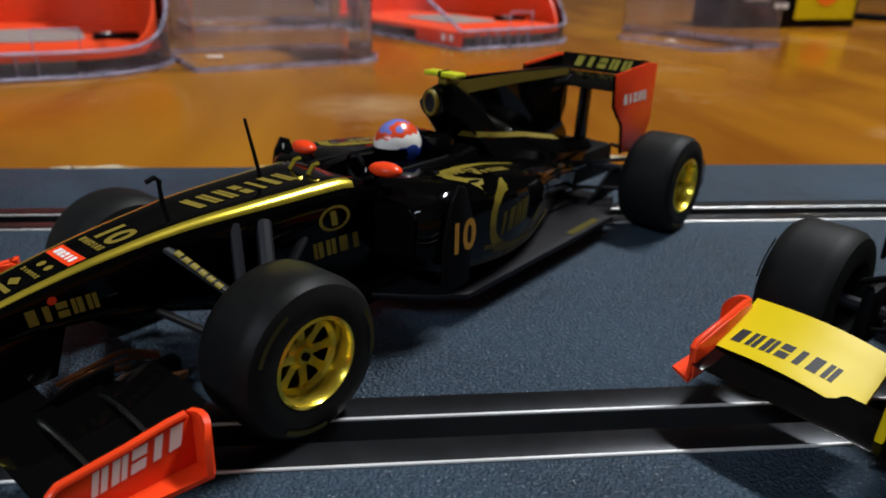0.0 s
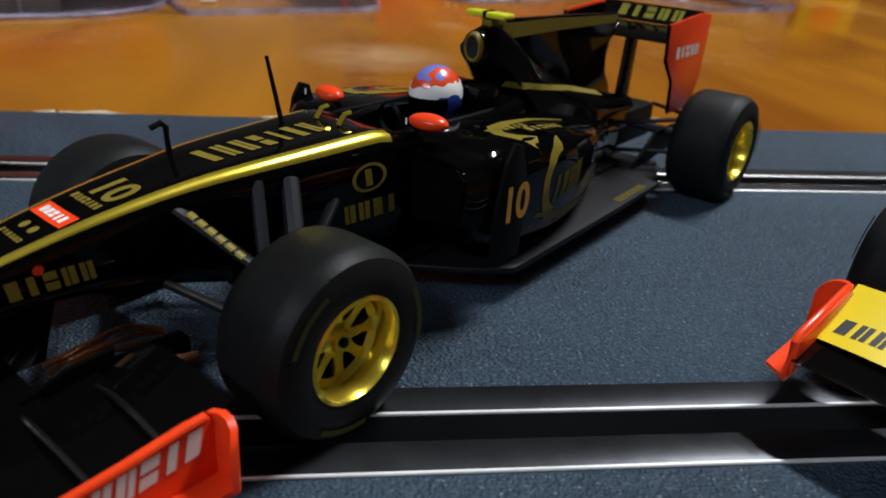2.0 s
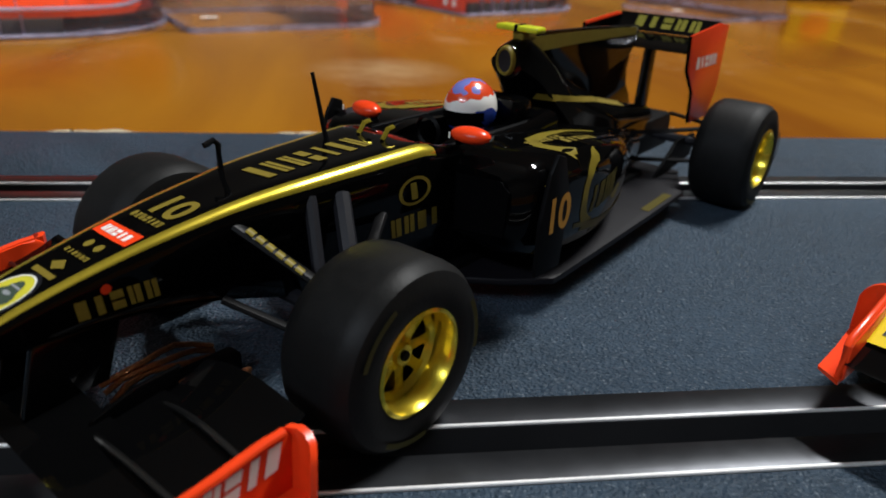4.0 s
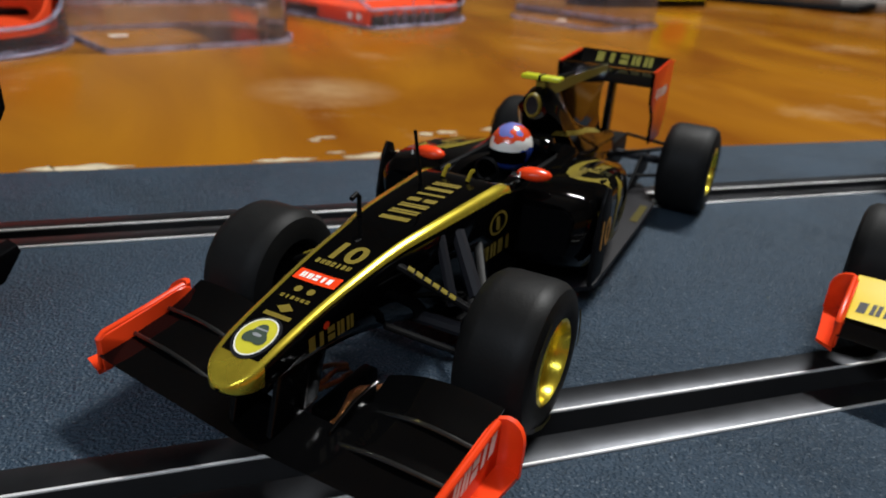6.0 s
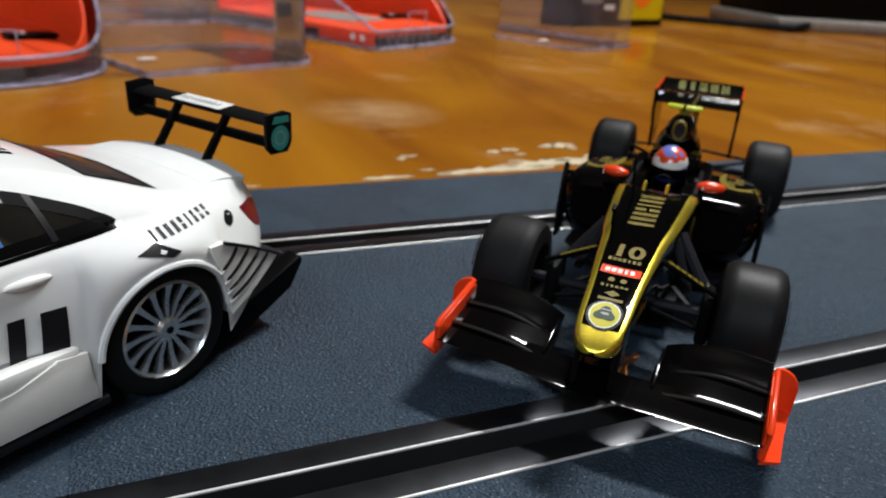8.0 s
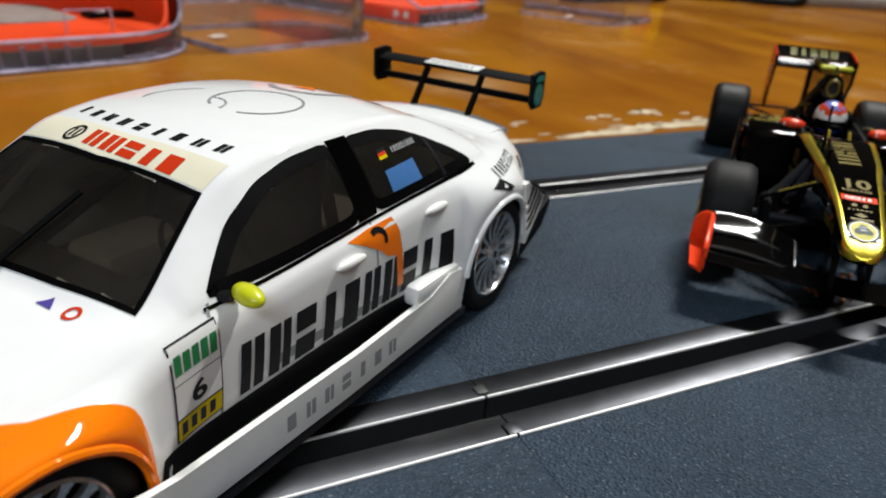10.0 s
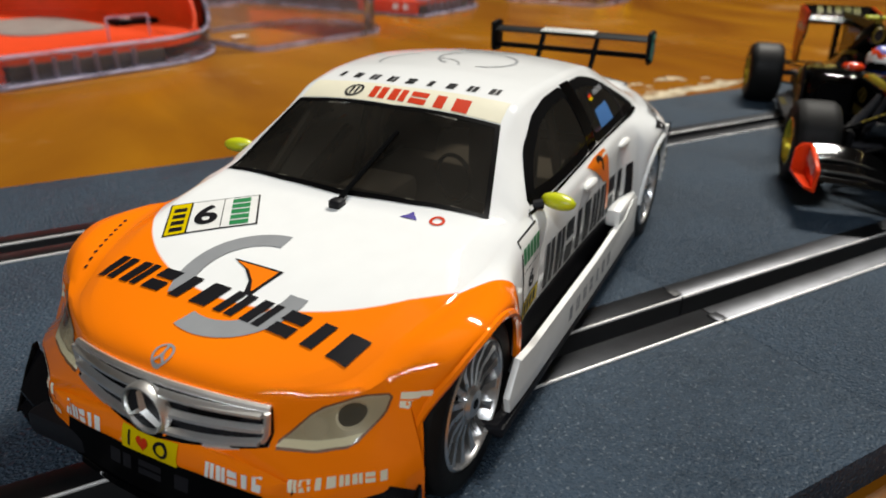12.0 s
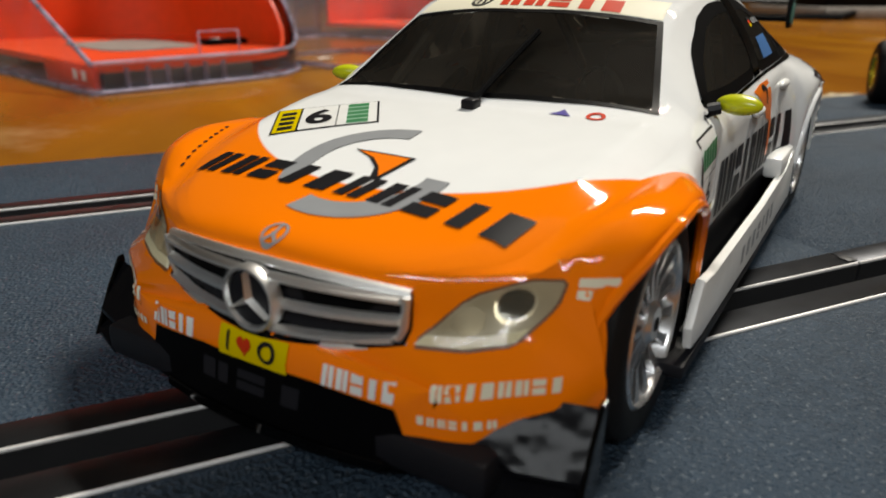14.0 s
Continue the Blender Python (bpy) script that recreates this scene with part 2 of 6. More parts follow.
M_GOLDINK = material("gold_print", (0.165, 0.122, 0.017), rough=0.45, spec=0.15, vary=0.2, scale=1500)
M_RED = material("red_orange_plastic", (0.76, 0.050, 0.008), rough=0.22, vary=0.08, spec=0.3)
M_BADGE = material("badge_yellow", (0.52, 0.47, 0.03), rough=0.45, spec=0.25, vary=0.1)
M_BADGECORE = material("badge_green", (0.045, 0.065, 0.045), rough=0.5, spec=0.2, vary=0.1)
M_ORANGE = material("orange_print", (0.93, 0.20, 0.003), rough=0.3, vary=0.05)
M_WHITE = material("white_print", (0.78, 0.78, 0.75), rough=0.35, vary=0.06)
M_FLAKE = material("flaked_paint", (0.52, 0.44, 0.30), rough=0.7, spec=0.15, vary=0.35, scale=900)
M_CREAM = material("cream_banner", (0.74, 0.70, 0.54), rough=0.5, spec=0.2, vary=0.04)
M_INK = material("black_print", (0.008, 0.008, 0.010), rough=0.45, vary=0.15, spec=0.2)
M_BROWN = material("lamp_seam", (0.16, 0.06, 0.02), rough=0.5, vary=0.2)
M_PEARL = material("pearl_reflector", (0.62, 0.55, 0.42), rough=0.25, metal=0.5, vary=0.15)
M_MATTE = material("matte_black_plastic", (0.0015, 0.0015, 0.0018), rough=0.5, vary=0.2, spec=0.05)
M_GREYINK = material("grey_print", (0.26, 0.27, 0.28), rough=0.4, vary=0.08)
M_REDINK = material("red_print", (0.55, 0.035, 0.006), rough=0.5, spec=0.15, vary=0.08)
M_GREENINK = material("green_print", (0.02, 0.22, 0.07), rough=0.4, vary=0.08)
M_BLUEINK = material("blue_print", (0.055, 0.17, 0.42), rough=0.4, vary=0.08)
M_TEAL = material("teal_print", (0.03, 0.25, 0.21), rough=0.4, vary=0.1)
M_YELLOW = material("yellow_plastic", (0.62, 0.46, 0.001), rough=0.3, vary=0.05, spec=0.07)
M_LIME = material("lime_plastic", (0.55, 0.58, 0.01), rough=0.3, vary=0.06, coat=0.2)
M_CHROME = material("chrome", (0.95, 0.95, 0.93), rough=0.42, metal=1.0, vary=0.08, scale=800)
M_SILVER = material("silver_paint", (0.72, 0.72, 0.72), rough=0.28, metal=0.9, vary=0.12, scale=900)
M_SHELL = shell_paint()
M_HELMET = helmet_paint()
M_COPPER = material("copper_braid", (0.60, 0.25, 0.10), rough=0.35, metal=1.0, vary=0.4, scale=2500, bump=0.6, bump_scale=3000)
M_TAIL = material("tail_lamp_red", (0.15, 0.006, 0.012), rough=0.3, spec=0.2, vary=0.1)
M_CANARD = material("wavy_gloss_black", (0.004, 0.004, 0.005), rough=0.12, vary=0.1, bump=0.6, bump_scale=130, spec=0.04)
M_PROJECTOR = material("dark_projector_glass", (0.035, 0.030, 0.020), rough=0.12, vary=0.3, scale=900)
M_LENS = material("lamp_shell", (0.36, 0.31, 0.22), rough=0.3, vary=0.2)
M_GLASS = clear_plastic("tinted_plastic", (0.55, 0.51, 0.44), 0.035, (0.34, 0.31, 0.26))
M_CLEAR = clear_plastic("clear_plastic", (0.965, 0.96, 0.97), 0.07)
M_EDGE = clear_plastic("clear_plastic_edge", (0.9, 0.89, 0.95), 0.45, (0.62, 0.58, 0.75))
M_CLEARLAMP = clear_plastic("lamp_plastic", (0.92, 0.9, 0.82), 0.05, (0.6, 0.55, 0.45))
M_CARD = material("red_card", (0.74, 0.06, 0.008), rough=0.45, vary=0.1, scale=200)
M_CABIN = material("cabin_plastic", (0.04, 0.037, 0.033), rough=0.5, vary=0.2)
M_TAN = material("tan_card", (0.30, 0.20, 0.09), rough=0.6, vary=0.2, scale=150)
M_GREY = material("grey_card", (0.22, 0.20, 0.18), rough=0.6, vary=0.3, scale=150)
M_WALL = material("wall_paint", (0.20, 0.185, 0.16), rough=0.8, vary=0.06, scale=30)
M_CEIL = material("ceiling_paint", (0.34, 0.33, 0.31), rough=0.9, vary=0.04, scale=30)
M_FLOOR = material("floor_carpet", (0.10, 0.085, 0.07), rough=0.95, vary=0.25, scale=200)


from mathutils.bvhtree import BVHTree


# ---- building helpers; meshes are drawn in millimetres ----
def part(name, bm, mat, parent=None, label="", smooth=True, angle=35):
    """Links a bmesh as one mesh object under a thing or a part. bm in millimetres of the thing's own axes."""
    bmesh.ops.recalc_face_normals(bm, faces=bm.faces[:])
    for v in bm.verts:
        v.co *= K
    me = bpy.data.meshes.new(name)
    bm.normal_update()
    for e in bm.edges:
        e.smooth = len(e.link_faces) == 2 and e.calc_face_angle(0) < radians(angle)
    for f in bm.faces:
        f.smooth = smooth
    bm.to_mesh(me)
    bm.free()
    for q in (mat if isinstance(mat, (list, tuple)) else (mat,)):
        me.materials.append(q)
    ob = new(name, me)
    if parent is not None:
        ob.parent = parent
    if label:
        ob["label"] = label
    return ob


def thing(name, label, category, m, group="", kind=""):
    ob = new(name)
    ob.empty_display_size = 0.01
    ob.matrix_world = m
    return tagged(ob, label, category, group, kind)


def spline(*nodes):
    """A smooth monotone curve through (x, value) nodes."""
    nodes = sorted(nodes)
    xs = np.array([n[0] for n in nodes], float)
    ys = np.array([n[1] for n in nodes], float)
    d = np.diff(ys) / np.diff(xs)
    s = np.zeros_like(ys)
    s[0], s[-1] = d[0], d[-1]
    for i in range(1, len(xs) - 1):
        s[i] = 0 if d[i - 1] * d[i] <= 0 else 2 * d[i - 1] * d[i] / (d[i - 1] + d[i])

    def f(x):
        i = int(min(max(np.searchsorted(xs, x) - 1, 0), len(xs) - 2))
        h = xs[i + 1] - xs[i]
        t = min(max((x - xs[i]) / h, 0), 1)
        return ((1 + 2 * t) * (1 - t) ** 2 * ys[i] + t * (1 - t) ** 2 * h * s[i] + t * t * (3 - 2 * t) * ys[i + 1] + t * t * (t - 1) * h * s[i + 1])
    return f


def loft(rings, closed=True, caps=True, bm=None, mats=None):
    bm = bm or bmesh.new()
    vs = [[bm.verts.new(p) for p in r] for r in rings]
    n = len(rings[0])
    for a, b in zip(vs, vs[1:]):
        for i in range(n if closed else n - 1):
            j = (i + 1) % n
            f = bm.faces.new((a[i], a[j], b[j], b[i]))
            if mats:
                f.material_index = mats[i]
    if caps and closed:
        bm.faces.new(vs[0])
        bm.faces.new(vs[-1][::-1])
    return bm


def box(x0, x1, y0, y1, z0, z1, bevel=0.0, bm=None, seg=2):
    bm = bm or bmesh.new()
    m = Matrix.Translation(((x0 + x1) / 2, (y0 + y1) / 2, (z0 + z1) / 2)) @ Matrix.Diagonal((x1 - x0, y1 - y0, z1 - z0, 1))
    vs = bmesh.ops.create_cube(bm, size=1, matrix=m)["verts"]
    if bevel:
        es = list({e for v in vs for e in v.link_edges})
        bmesh.ops.bevel(bm, geom=es, offset=bevel, segments=seg, profile=0.5, affect="EDGES")
    return bm


def tube(points, r, bm=None, n=8, flat=1.0):
    """A rod along points; r may be a list. flat squeezes its height."""
    pts = [Vector(p) for p in points]
    rings = []
    for i, p in enumerate(pts):
        t = (pts[min(i + 1, len(pts) - 1)] - pts[max(i - 1, 0)]).normalized()
        a = t.cross(Vector((0, 0, 1)))
        a = a.normalized() if a.length > 0.05 else Vector((1, 0, 0))
        b = a.cross(t).normalized()
        q = r[i] if isinstance(r, (list, tuple)) else r
        rings.append([p + a * q * math.cos(u) + b * q * flat * math.sin(u) for u in (2 * math.pi * k / n for k in range(n))])
    return loft(rings, bm=bm)


def revolve(profile, centre, side=1, n=40, bm=None, close=True):
    """Turns (radius, y) profile points round the y axis through centre; side -1 mirrors it."""
    rings = [[(centre[0] + r * math.cos(u), centre[1] + side * y, centre[2] + r * math.sin(u)) for u in (2 * math.pi * k / n for k in range(n))] for r, y in profile]
    return loft(rings, caps=False, bm=bm)


def plate(outline, thick, axis="y", at=0.0, bm=None, bevel=0.0):
    """An outline of (a, b) pairs extruded: axis y takes (x, z), axis z takes (x, y), axis x takes (y, z)."""
    bm = bm or bmesh.new()

    def put(a, b, c):
        return {"y": (a, c, b), "z": (a, b, c), "x": (c, a, b)}[axis]
    lo = [bm.verts.new(put(a, b, at - thick / 2)) for a, b in outline]
    hi = [bm.verts.new(put(a, b, at + thick / 2)) for a, b in outline]
    bm.faces.new(lo[::-1])
    bm.faces.new(hi)
    n = len(lo)
    sides = [bm.faces.new((lo[i], lo[(i + 1) % n], hi[(i + 1) % n], hi[i])) for i in range(n)]
    if bevel:
        es = [e for f in sides for e in f.edges if e.verts[0].co != e.verts[1].co and abs((e.verts[0].co - e.verts[1].co).length - thick) > 1e-6]
        bmesh.ops.bevel(bm, geom=list(set(es)), offset=bevel, segments=2, profile=0.5, affect="EDGES")
    return bm


def oval(cx, cy, rx, ry, n=28, a0=0, a1=360):
    return [(cx + rx * math.cos(radians(a0 + (a1 - a0) * i / n)), cy + ry * math.sin(radians(a0 + (a1 - a0) * i / n))) for i in range(n + (0 if a1 - a0 >= 360 else 1))]


def arc_band(cx, cy, r0, r1, a0, a1, n=24, sq=1.0):
    """A flat ring piece as a list of quads."""
    out = []
    for i in range(n):
        u, w = radians(a0 + (a1 - a0) * i / n), radians(a0 + (a1 - a0) * (i + 1) / n)
        out.append([(cx + r0 * math.cos(u), cy + r0 * math.sin(u) * sq), (cx + r1 * math.cos(u), cy + r1 * math.sin(u) * sq),
                    (cx + r1 * math.cos(w), cy + r1 * math.sin(w) * sq), (cx + r0 * math.cos(w), cy + r0 * math.sin(w) * sq)])
    return out


def bars(n, width, height, gap=0.22, slant=0.0, x=0.0, y=0.0):
    """A row of n plain marks, as wide as a printed name: upright pairs, split blocks and single bars by turns."""
    w, h = width / n, height / 2
    out = []
    for i in range(n):
        a, d = x - width / 2 + i * w, (1 - gap) * w
        kind = (i * 3 + n) % 5
        cells = {0: ((0, 0.43, -1, 1), (0.57, 1, -1, 1)), 1: ((0, 1, 0.13, 1), (0, 1, -1, -0.13)), 2: ((0.06, 0.94, -1, 1),), 3: ((0, 0.5, -1, 1), (0.62, 1, -1, 1)), 4: ((0.24, 0.8, -1, 1),)}[kind]
        for u0, u1, v0, v1 in cells:
            out.append([(a + d * u + slant * h * (v + 1), y + h * v) for u, v in ((u0, v0), (u1, v0), (u1, v1), (u0, v1))])
    return out


def stroke(points, widths):
    """A flat line of changing width along points, as a list of quads."""
    pts = [Vector(p) for p in points]
    sides = []
    for i, p in enumerate(pts):
        d = (pts[min(i + 1, len(pts) - 1)] - pts[max(i - 1, 0)]).normalized()
        q = Vector((-d.y, d.x)) * widths[i] / 2
        sides.append((tuple(p + q), tuple(p - q)))
    return [[a[0], b[0], b[1], a[1]] for a, b in zip(sides, sides[1:])]


def digits(text, height):
    """Triangles of a number, centred, from the built-in font."""
    cu = bpy.data.curves.new("digits", "FONT")
    cu.body, cu.size, cu.align_x, cu.align_y, cu.offset = text, 1.0, "CENTER", "CENTER", 0.03
    ob = new("digits", cu)
    me = bpy.data.meshes.new_from_object(ob.evaluated_get(bpy.context.evaluated_depsgraph_get()))
    ys = [v.co.y for v in me.vertices]
    s = height / (max(ys) - min(ys))
    mid = (max(ys) + min(ys)) / 2
    polys = [[(me.vertices[i].co.x * s, (me.vertices[i].co.y - mid) * s) for i in p.vertices] for p in me.polygons]
    bpy.data.objects.remove(ob)
    bpy.data.curves.remove(cu)
    bpy.data.meshes.remove(me)
    return polys


def wrap(name, polys, tree, place, away, mat, parent, label="", lift=0.09, grid=1.5):
    """A thin print on a curved body: flat polygons, cut into small pieces, are laid on the body that tree holds.
    place(u, v) gives the start of each drop in millimetres, away the way it drops."""
    bm = bmesh.new()
    for p in polys:
        vs = [bm.verts.new((u, v, 0)) for u, v in p]
        try:
            bm.faces.new(vs)
        except ValueError:
            continue
    if not bm.verts:
        bm.free()
        return None
    bmesh.ops.remove_doubles(bm, verts=bm.verts[:], dist=0.0005)
    for ax in (0, 1):
        lo, hi = min(v.co[ax] for v in bm.verts), max(v.co[ax] for v in bm.verts)
        k = math.floor(lo / grid) + 1
        while k * grid < hi:
            co, no = Vector((0, 0, 0)), Vector((0, 0, 0))
            co[ax], no[ax] = k * grid, 1
            bmesh.ops.bisect_plane(bm, geom=bm.verts[:] + bm.edges[:] + bm.faces[:], plane_co=co, plane_no=no)
            k += 1
    d = Vector(away).normalized()
    lost = []
    for v in bm.verts:
        start = Vector(place(v.co.x, v.co.y))
        hit, normal, _, _ = tree.ray_cast(start, d)
        if hit is None:
            lost.append(v)
        else:
            if normal.dot(d) > 0:
                normal = -normal
            v.co = hit + normal * lift
    bmesh.ops.delete(bm, geom=lost, context="VERTS")
    return part(name, bm, mat, parent, label)


def wrap_each(name, polys, *args, **kw):
    """Each polygon as a print of its own."""
    return [wrap(name, [p], *args, **kw) for p in polys]


def tree_of(bm):
    bm.normal_update()
    return BVHTree.FromBMesh(bm)

# ---- setting: room, table, track ----
def slab(name, x0, x1, y0, y1, z0, z1, mat, label="", category="", bevel=0.0):
    ob = part(name, box(x0 / K, x1 / K, y0 / K, y1 / K, z0 / K, z1 / K, bevel / K), mat)
    return tagged(ob, label, category, kind="structure")


FLOOR_Z, TABLE_Z = -0.756, -0.006
slab("floor", -1.9, 2.4, -1.7, 2.5, FLOOR_Z - 0.1, FLOOR_Z, M_FLOOR, "dark carpet floor under the table", "floor")
slab("ceiling", -1.9, 2.4, -1.7, 2.5, 1.62, 1.72, M_CEIL, "plain pale painted ceiling of the room", "ceiling")
slab("wall_north", -1.9, 2.4, 2.5, 2.6, FLOOR_Z, 1.62, M_WALL, "plain painted wall behind the table", "wall")
slab("wall_south", -1.9, 2.4, -1.8, -1.7, FLOOR_Z, 1.62, M_WALL, "plain painted wall of the room", "wall")
slab("wall_east", 2.4, 2.5, -1.7, 2.5, FLOOR_Z, 1.62, M_WALL, "plain painted wall of the room", "wall")
slab("wall_west", -2.0, -1.9, -1.7, 2.5, FLOOR_Z, 1.62, M_WALL, "plain painted wall of the room", "wall")

table = thing("table", "varnished orange-brown wooden table with pale scuffs", "table", pose(0, 0, 0))
part("tabletop", box(-800, 1500, -290, 1500, -36, -6, 2), M_WOOD, table)
for tx in (-740, 1440):
    for ty in (-230, 1440):
        part("leg", box(tx - 30, tx + 30, ty - 30, ty + 30, -756, -36, 2), M_WOOD, table)

JOINTS = (-0.4665, -0.1165, 0.2335, 0.5835)


def track_piece(x0, x1):
    """One straight: three strips of pebbled plastic, a black floor under two slots, four steel rails with a folded
    edge, its glint painted pale.
    """
    m = pose(x0, 0, 0)
    t = thing("track_straight", "dark slate pebbled plastic slot-car track straight with steel rails", "race track", m, "track straights")
    n = (x1 - x0) / K - 0.03
    for a, b in ((-37.2, -7), (7, 71), (85, 117.5)):
        part("surface_strip", box(0, n, a, b, -6, 0, 0.1), M_TRACK, t)
    for c in (0, 78):
        part("slot_floor", box(0, n, c - 7, c + 7, -6, -5.2), M_SLOT, t)
        for s in (-1, 1):
            bm = box(0.3, n - 0.3, *sorted((c + s * 2.0, c + s * 6.95)), -5.2, -0.10)
            part("rail_bed", bm, M_SLOT, t)
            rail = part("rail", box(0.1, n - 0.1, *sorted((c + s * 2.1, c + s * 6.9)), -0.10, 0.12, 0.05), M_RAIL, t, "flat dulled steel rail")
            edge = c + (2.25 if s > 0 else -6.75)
            # the near edge of each rail carries the painted highlight line
            part("rail_fold", tube([(0.2, edge, 0.12), (n - 0.2, edge, 0.12)], 0.25, n=10), M_RAILEDGE, rail, "folded steel edge with its highlight painted pale")
    return t


ends = (-0.8165, *JOINTS, 0.9335)
for a, b in zip(ends, ends[1:]):
    track_piece(a, b)

# connector tongues at the joint between the cars
for c in (0, 78):
    conn = thing("track_connector", "small dull steel tongue across the joint of two rails", "connector", pose(-0.1165, c * K, 0), "track connectors")
    part("tongue", box(-1.2, 1.0, -6.6, -4.2, 0.13, 0.42, 0.1), M_RAIL, conn)
    part("tongue", box(-0.9, 0.9, 3.0, 5.0, 0.13, 0.36, 0.1), M_SLOT, conn)


# ---- open-wheel racing cars ----
M_EDGEBLACK = material("polished_black", (0.006, 0.006, 0.006), 0.2, spec=1.0, coat=0.6)
M_WALLINK = material("faint_yellow_print", (0.035, 0.032, 0.010), 0.6, spec=0.1)
M_WINGPRINT = material("yellow_gold_print", (0.17, 0.155, 0.02), 0.35, spec=0.3)
M_UNDERTRAY = material("undertray_grey_black", (0.006, 0.0055, 0.0075), 0.5, spec=0.2)
M_COPPERINK = material("copper_print", (0.40, 0.20, 0.03), 0.45, spec=0.15)
M_GOLDBAND = material("gold_band_print", (0.17, 0.13, 0.014), 0.42, spec=0.12)
M_GOLDDIM = material("dim_gold_print", (0.07, 0.056, 0.010), 0.5, spec=0.1)
F_HALF = spline((58, 0.25), (57.8, 1.05), (57.3, 1.85), (56.5, 2.55), (55.5, 3.05), (54, 3.35), (52, 3.55), (46, 3.9), (38, 4.6), (31, 5.2), (25, 6.1), (15, 7.0), (5, 7.7), (-8, 8.6), (-24, 8.6))
F_TOP = spline((58, 16.1), (57.8, 16.45), (57.3, 16.95), (55.5, 17.9), (52, 19.2), (46, 20.7), (38, 22.3), (31, 23.3), (25, 23.9), (15, 24.3), (6, 24.5), (1, 23.5), (-8, 23.0), (-18, 23.4), (-24, 24.2))
F_BOT = spline((58, 15.8), (57.8, 15.45), (57.3, 15.0), (55.5, 14.5), (50, 14.4), (42, 13.8), (34, 12.0), (25, 9.2), (12, 6.0), (-24, 4.5))


def tub_ring(x):
    w, t, b = F_HALF(x), F_TOP(x), F_BOT(x)
    h = t - b
    right = [(0, t - 0.02 * w), (w * 0.45, t - 0.02 * w), (w * 0.78, t), (w * 0.94, t - 0.015 * h), (w, t - 0.06 * h), (w * 1.02, t - 0.30 * h), (w * 0.96, b + 0.28 * h), (w * 0.80, b + 0.08 * h), (w * 0.4, b), (0, b)]
    return [(x, y, z) for y, z in right] + [(x, -y, z) for y, z in right[-2:0:-1]]


P_OUT = spline((0.5, 17.2), (-1.5, 19.0), (-6, 19.9), (-18, 19.6), (-30, 17.6), (-42, 13.2), (-54, 8.2), (-64, 5.6))
P_TOP = spline((0.5, 21.2), (-1.5, 22.3), (-6, 22.9), (-18, 22.2), (-30, 20.4), (-42, 17.8), (-54, 15.2), (-64, 13.0))
P_BOT = spline((0.5, 12.0), (-1.5, 10.2), (-6, 8.4), (-18, 6.6), (-30, 5.8), (-64, 5.6))


def pod_ring(x, s):
    o, t, b = P_OUT(x), P_TOP(x), P_BOT(x)
    i = 4.0
    h = t - b
    pts = [(i, t + 0.3), (i + (o - i) * 0.5, t + 0.25), (o - 2.2, t), (o - 0.8, t - 0.07 * h), (o, t - 0.22 * h), (o, t - 0.45 * h), (o - 0.5, b + 0.3 * h), (o - 2.0, b + 0.08 * h), (o - 4.5 if o > 9 else i + 1, b), (i, b)]
    return [(x, s * y, z) for y, z in pts]


